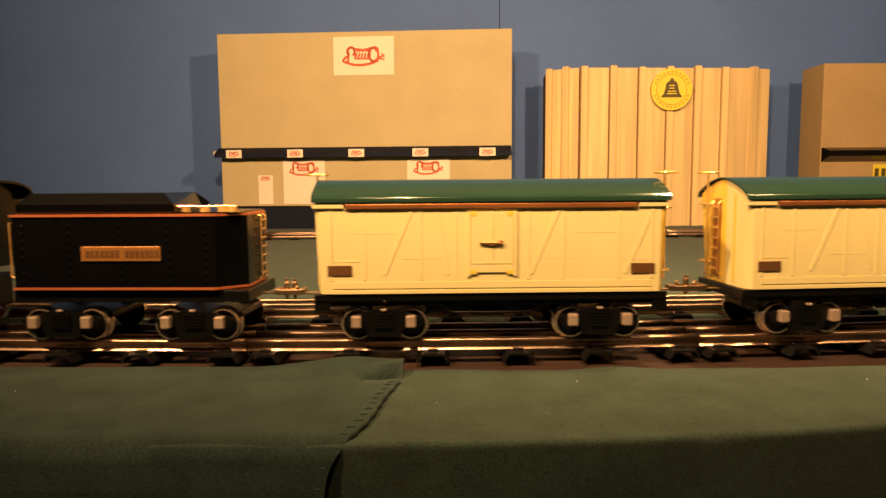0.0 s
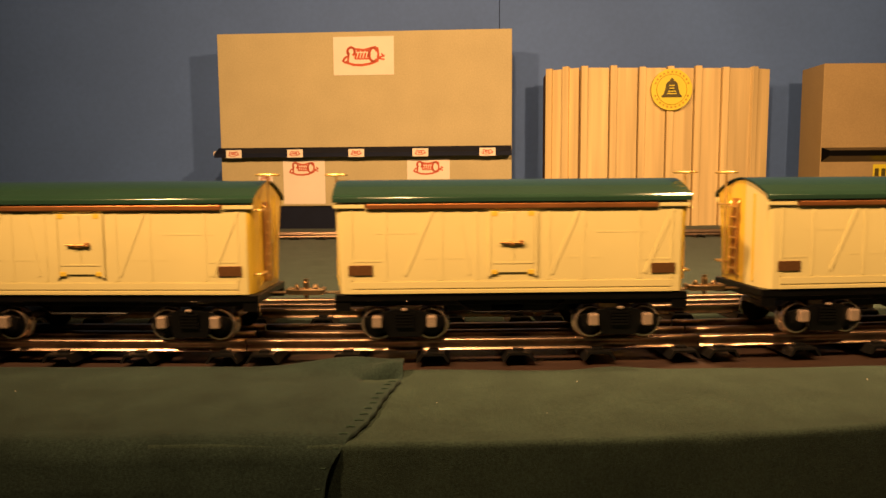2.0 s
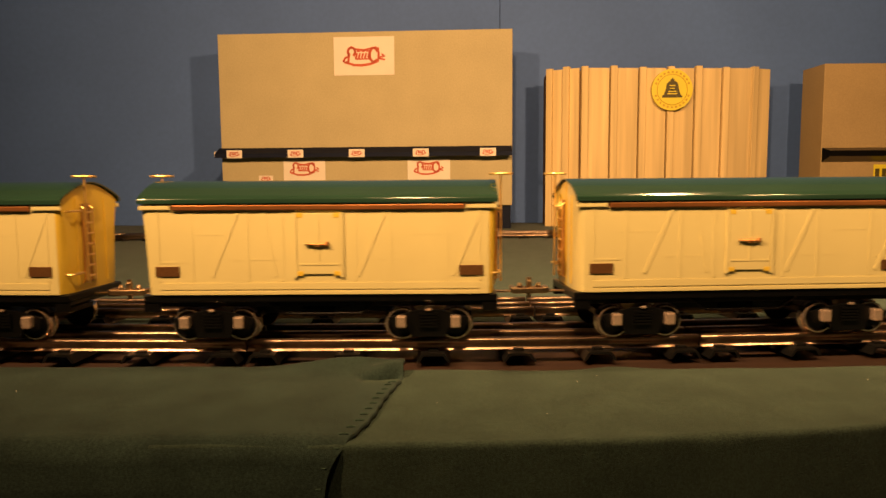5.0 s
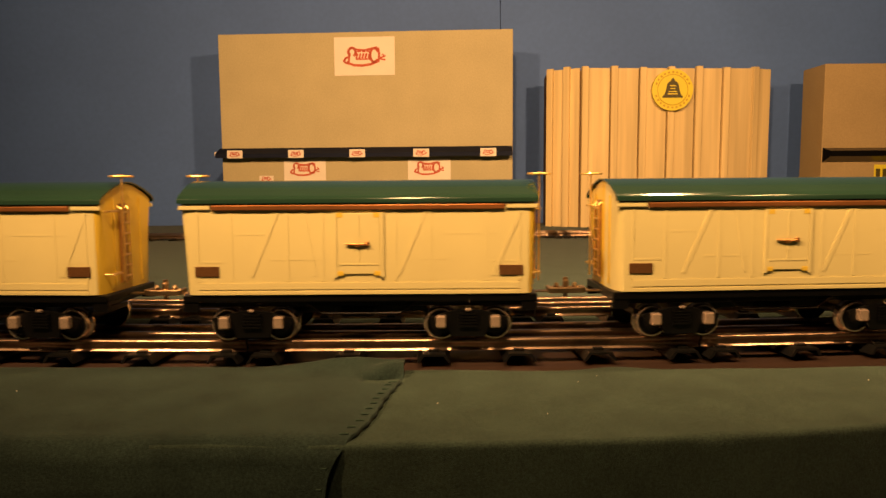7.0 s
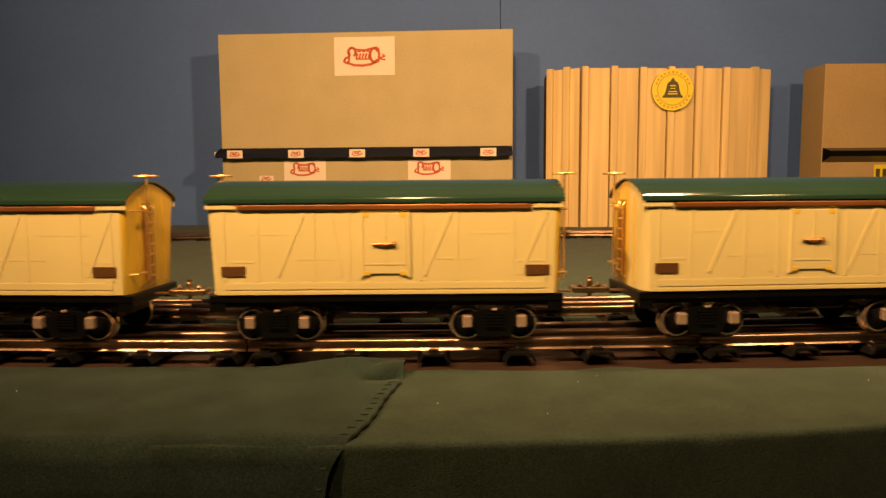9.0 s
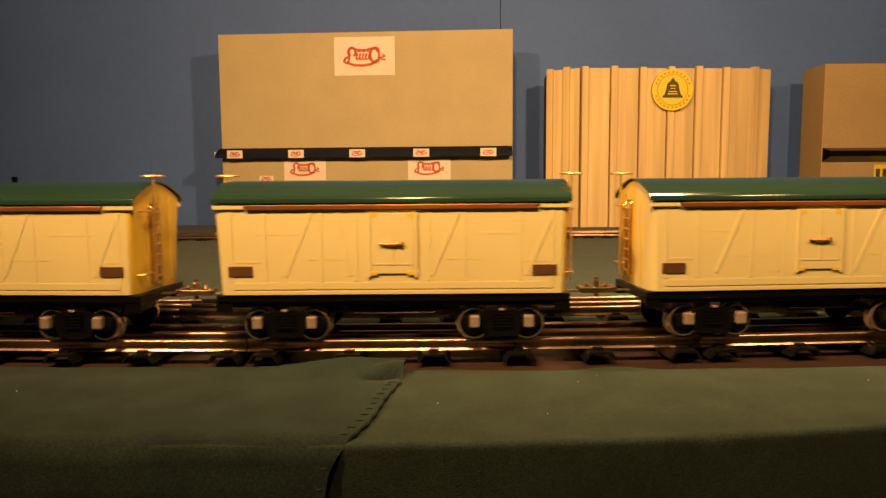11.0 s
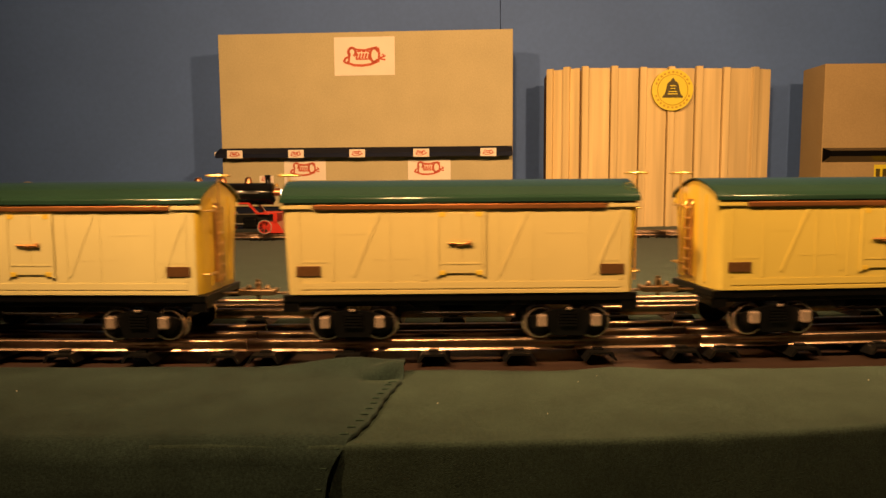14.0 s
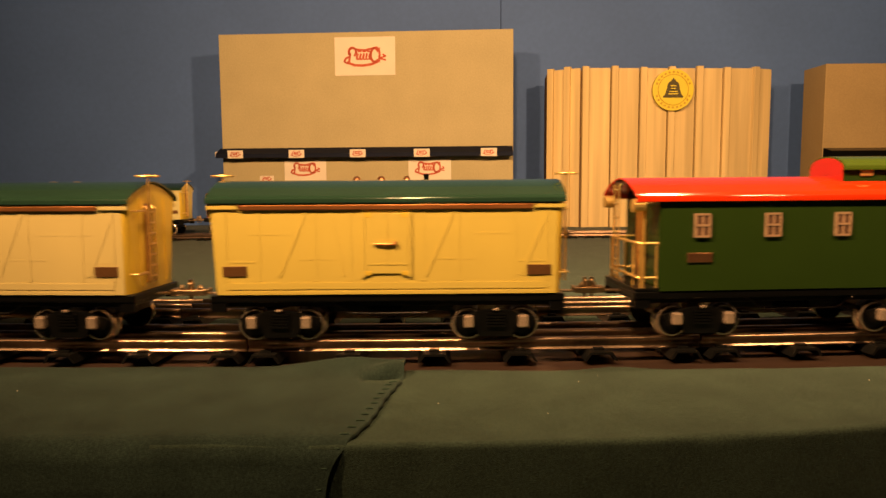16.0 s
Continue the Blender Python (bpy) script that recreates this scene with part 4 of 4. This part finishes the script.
# ---- tender and locomotive ----
def tender():
    car = tagged(new("tender"), "black enamel toy tender with copper trim and brass plate", "toy train car")
    l2, w2, zb, zt = 0.0895, 0.040, 0.0580, 0.1158
    def plan(g):
        return [(-l2 - g, -w2 - g), (l2 - 0.020, -w2 - g), (l2 + g, -w2 + 0.018), (l2 + g, w2 - 0.018), (l2 - 0.020, w2 + g), (-l2 - g, w2 + g)]
    body = part("body", prism(plan(0.0), "z", zb, zt), M_BLACK, car)
    for z in (zb + 0.0005, zt - 0.0005):
        part("trim_strip", prism(plan(0.0011), "z", z - 0.0009, z + 0.0009), M_TRIM, car, "thin red-copper edge strip")
    out = [(-w2 + 0.004, zt + 0.0008), (-w2 + 0.003, zt + 0.008), (-w2 + 0.010, zt + 0.0165), (w2 - 0.010, zt + 0.0165), (w2 - 0.003, zt + 0.008), (w2 - 0.004, zt + 0.0008)]
    bm = prism(out, "x", -l2 + 0.002, l2 - 0.052)
    for v in bm.verts:
        if v.co.x > 0 and v.co.z > zt + 0.012:
            v.co.x -= 0.010
        if v.co.x < 0 and v.co.z > zt + 0.012:
            v.co.x += 0.008
    part("coal_load", bm, M_BLACK, car, "black sheet-metal coal bunker")
    part("rear_deck", box(0.034, l2 - 0.003, -w2 + 0.006, w2 - 0.006, zt, zt + 0.0015), M_BLACK, car)
    for x in (0.040, 0.056, 0.070, 0.078):
        part("filler_cap", cyl((x, -0.022, zt), (x, -0.022, zt + 0.0055), 0.0042, 0.0034, 14), M_BRASS, car, "brass filler cap")
    bm = bmesh.new()
    add_tube(bm, [(0.030, -0.030, zt + 0.001), (0.034, -0.030, zt + 0.006), (l2 - 0.006, -0.030, zt + 0.006), (l2 - 0.004, -0.030, zt + 0.001)], 0.0008, 6)
    part("deck_rail", bm, M_COPPER, car, "thin copper deck rail")
    for s in (-1, 1):
        y = s * w2
        part("name_plate", box(-0.0355, 0.0270, *sorted((y, y + s * 0.0012)), 0.0800, 0.0915, 0.0004), M_GOLDPLATE, car, "long dull gold name plate")
        bm = bmesh.new()
        for k in range(15):
            x = -0.0315 + k * 0.0039
            if k in (7,):
                continue
            add_box(bm, x, x + 0.0026, *sorted((y + s * 0.0012, y + s * 0.0016)), 0.0832, 0.0885)
        part("plate_bars", bm, M_PLATE, car, "dark engraved lettering bars")
        for x in (-0.082, -0.045, -0.005, 0.033, 0.062):
            bm = bmesh.new()
            for k in range(8):
                add_lathe(bm, [(0.0014, 0), (0.0011, 0.0007), (0.0002, 0.0011)], 8, Matrix.Translation((x, y, 0.064 + k * 0.0062)) @ Matrix.Rotation(-math.pi / 2 * s, 4, "X"))
            part("rivet_row", bm, M_BLACK, car)
        for x in (-l2 - 0.004,):
            bm = bmesh.new()
            add_tube(bm, [(x + 0.004, y - s * 0.003, 0.066), (x, y - s * 0.003, 0.068), (x, y - s * 0.003, 0.109), (x + 0.004, y - s * 0.003, 0.111)], 0.0010, 6)
            part("handrail", bm, M_BRASS, car, "brass handrail")
    end_ladder(car, l2, 1, M_BRASS, 0.060, 0.114, y=0.010)
    coupler(car, l2 + 0.002, 1)
    bm = box(-l2 - 0.004, l2 + 0.004, -w2 + 0.003, w2 - 0.003, 0.0470, zb - 0.001, 0.001)
    part("underframe", bm, M_FRAME, car)
    for x in (-0.0545, 0.0505):
        truck(car, x)
    return car


TENDER_OFF, LOCO_OFF = 0.2800, 0.5660
train.append((tender(), TENDER_OFF, 0.0525))


def spoked_wheelset(r, y, spokes=10):
    bm = bmesh.new()
    for s in (-1, 1):
        m = Matrix.Translation((0, s * y, 0)) @ Matrix.Rotation(math.pi / 2, 4, "X")
        n = 28
        prof = [(r * 0.80, -0.0022), (r, -0.0022), (r, 0.0022), (r * 0.80, 0.0022)]
        rings = []
        for i in range(n):
            a = 2 * math.pi * i / n
            rings.append([bm.verts.new(m @ Vector((p * math.cos(a), p * math.sin(a), h))) for p, h in prof])
        for i in range(n):
            p, q = rings[i], rings[(i + 1) % n]
            for k in range(4):
                bm.faces.new((p[k], p[(k + 1) % 4], q[(k + 1) % 4], q[k]))
        for i in range(spokes):
            a = 2 * math.pi * i / spokes
            vs = add_box(bm, r * 0.15, r * 0.84, -r * 0.05, r * 0.05, -0.0014, 0.0014)
            bmesh.ops.transform(bm, matrix=m @ Matrix.Rotation(a, 4, "Z"), verts=vs)
        add_cyl(bm, (0, s * (y - 0.003), 0), (0, s * (y + 0.003), 0), r * 0.24, seg=14)
    add_cyl(bm, (0, -y, 0), (0, y, 0), 0.002, seg=8)
    bmesh.ops.recalc_face_normals(bm, faces=bm.faces)
    return bm


def locomotive():
    car = tagged(new("steam_locomotive"), "black toy steam locomotive with red wheels and copper domes", "toy locomotive")
    # -x is the front
    zb, rb = 0.1140, 0.0270
    boiler = part("boiler", (lambda bm: (add_lathe(bm, [(0.004, 0.176), (0.020, 0.175), (rb, 0.171), (rb, 0.02), (rb * 1.02, -0.05)], 28, Matrix.Translation((0, 0, zb)) @ Matrix.Rotation(-math.pi / 2, 4, "Y")), bm)[1])(bmesh.new()), M_BLACK, car, "", True)
    part("firebox", box(0.030, 0.100, -0.029, 0.029, 0.062, zb + 0.020, 0.006), M_BLACK, car)
    out = [(-0.040, 0.070), (-0.040, 0.126)] + arch(0.042, 0.128, 0.1405, 12) + [(0.040, 0.126), (0.040, 0.070)]
    cab = part("cab", prism(out, "x", 0.095, 0.150), M_BLACK, car)
    out = arch(0.044, 0.128, 0.1432, 14) + [(y, z - 0.0013) for y, z in arch(0.0428, 0.128, 0.1424, 14)][::-1]
    part("cab_roof", prism(out, "x", 0.090, 0.160), M_BLACK, cab)
    for s in (-1, 1):
        for x in (0.108, 0.132):
            part("cab_window", box(x - 0.008, x + 0.008, *sorted((s * 0.040, s * 0.0412)), 0.106, 0.124, 0.0004), M_COPPER, cab, "copper cab window frame")
            part("cab_pane", box(x - 0.0065, x + 0.0065, *sorted((s * 0.0411, s * 0.0417)), 0.1075, 0.1225), M_FRAME, cab)
        y0, y1 = sorted((s * 0.034, s * 0.042))
        rb_ = prism([(-0.190, 0.0650), (-0.140, 0.0650), (-0.120, 0.0895), (0.150, 0.0895), (0.150, 0.0935), (-0.123, 0.0935), (-0.143, 0.0692), (-0.190, 0.0692)], "y", y0, y1)
        part("running_board", rb_, M_RED, car, "red-edged running board")
        bm = bmesh.new()
        add_tube(bm, [(-0.145, s * 0.030, 0.1155), (-0.14, s * 0.0315, 0.1160), (0.050, s * 0.0315, 0.1160), (0.064, s * 0.0315, 0.1240)], 0.0011, 6)
        part("handrail", bm, M_NICKEL, boiler, "nickel handrail")
        part("cylinder_block", box(-0.140, -0.105, *sorted((s * 0.028, s * 0.043)), 0.030, 0.058, 0.005), M_BLACK, car)
        bm = bmesh.new()
        add_box(bm, -0.060, 0.054, *sorted((s * 0.0400, s * 0.0420)), 0.0405, 0.0445, 0.0006)
        add_box(bm, -0.110, -0.010, *sorted((s * 0.0430, s * 0.0446)), 0.0415, 0.0440, 0.0006)
        part("side_rod", bm, M_NICKEL, car, "nickel side rods")
    part("stack", (lambda bm: (add_lathe(bm, [(0.0085, 0), (0.0065, 0.004), (0.0062, 0.017), (0.0078, 0.021), (0.0078, 0.0228), (0.005, 0.0228)], 20, Matrix.Translation((-0.160, 0, zb + rb - 0.004))), bm)[1])(bmesh.new()), M_BLACK, car, "", True)
    for x, r, h in ((-0.112, 0.009, 0.0165), (-0.049, 0.010, 0.0165), (0.011, 0.010, 0.0165)):
        part("dome", (lambda bm: (add_lathe(bm, [(r * 1.15, 0), (r, 0.003), (r * 0.95, h * 0.6), (r * 0.6, h * 0.92), (0.001, h)], 20, Matrix.Translation((x, 0, zb + rb - 0.002))), bm)[1])(bmesh.new()), M_COPPER, car, "polished copper dome", True)
    part("bell", (lambda bm: (add_lathe(bm, [(0.006, 0), (0.0045, 0.005), (0.002, 0.008), (0.001, 0.009)], 14, Matrix.Translation((-0.181, 0, zb + rb - 0.010))), bm)[1])(bmesh.new()), M_BRASS, car, "brass bell", True)
    hl = part("headlight", cyl((-0.176, 0, zb + 0.004), (-0.192, 0, zb + 0.004), 0.0095, seg=20), M_COPPER, car, "copper headlight")
    part("headlight_lens", cyl((-0.1915, 0, zb + 0.004), (-0.1945, 0, zb + 0.004), 0.0080, 0.005, 20), M_LENS, hl, "lit headlight")
    part("frame", box(-0.165, 0.150, -0.024, 0.024, 0.036, 0.064, 0.002), M_FRAME, car)
    part("front_beam", box(-0.190, -0.180, -0.042, 0.042, 0.047, 0.0672, 0.001), M_RED, car, "red front beam")
    pilot = bmesh.new()
    add_prism(pilot, [(-0.188, 0.047), (-0.205, 0.0195), (-0.165, 0.0195), (-0.165, 0.047)], "y", -0.036, 0.036)
    part("pilot", pilot, M_RED, car, "red slatted pilot")
    for x in (-0.048, 0.042):
        w = part("driving_wheels", spoked_wheelset(0.0295, 0.036), M_RED, car, "red spoked driving wheels")
        w.matrix_basis = pose(x, 0, RAIL_TOP + 0.0300)
        spinning.append((w, None, 0.0300))
        for s in (-1, 1):
            rim = bmesh.new()
            add_lathe(rim, [(0.0272, -0.0026), (0.0300, -0.0026), (0.0300, 0.0024), (0.0272, 0.0024)], 28, Matrix.Translation((0, s * 0.036, 0)) @ Matrix.Rotation(math.pi / 2, 4, "X"))
            bmesh.ops.delete(rim, geom=[f for f in rim.faces if len(f.verts) > 4], context="FACES_ONLY")
            part("tyre", rim, M_NICKEL, w, "nickel tyre")
    for x in (-0.158, 0.118):
        w = part("pony_wheels", spoked_wheelset(0.0170, 0.036, 8), M_RED, car, "small red spoked wheels")
        w.matrix_basis = pose(x, 0, RAIL_TOP + 0.0175)
        spinning.append((w, None, 0.0175))
        for s in (-1, 1):
            rim = bmesh.new()
            add_lathe(rim, [(0.0155, -0.0026), (0.0175, -0.0026), (0.0175, 0.0024), (0.0155, 0.0024)], 24, Matrix.Translation((0, s * 0.036, 0)) @ Matrix.Rotation(math.pi / 2, 4, "X"))
            bmesh.ops.delete(rim, geom=[f for f in rim.faces if len(f.verts) > 4], context="FACES_ONLY")
            part("tyre", rim, M_NICKEL, w, "nickel tyre")
    return car


train.append((locomotive(), LOCO_OFF, 0.060))


def motions():
    """The train runs along its line; every wheel turns by the way run."""
    step = [i * 0.25 for i in range(65)]
    for car, off, half in train:
        walk(car, [(t, on_line(run(t) + off, half)) for t in step])
    fine = [i * 0.1 for i in range(161)]
    for w, _, r in spinning:
        base = w.matrix_basis.translation.copy()
        walk(w, [(t, pose(*base, 0, -math.degrees(run(t) / r), 0)) for t in fine])


motions()
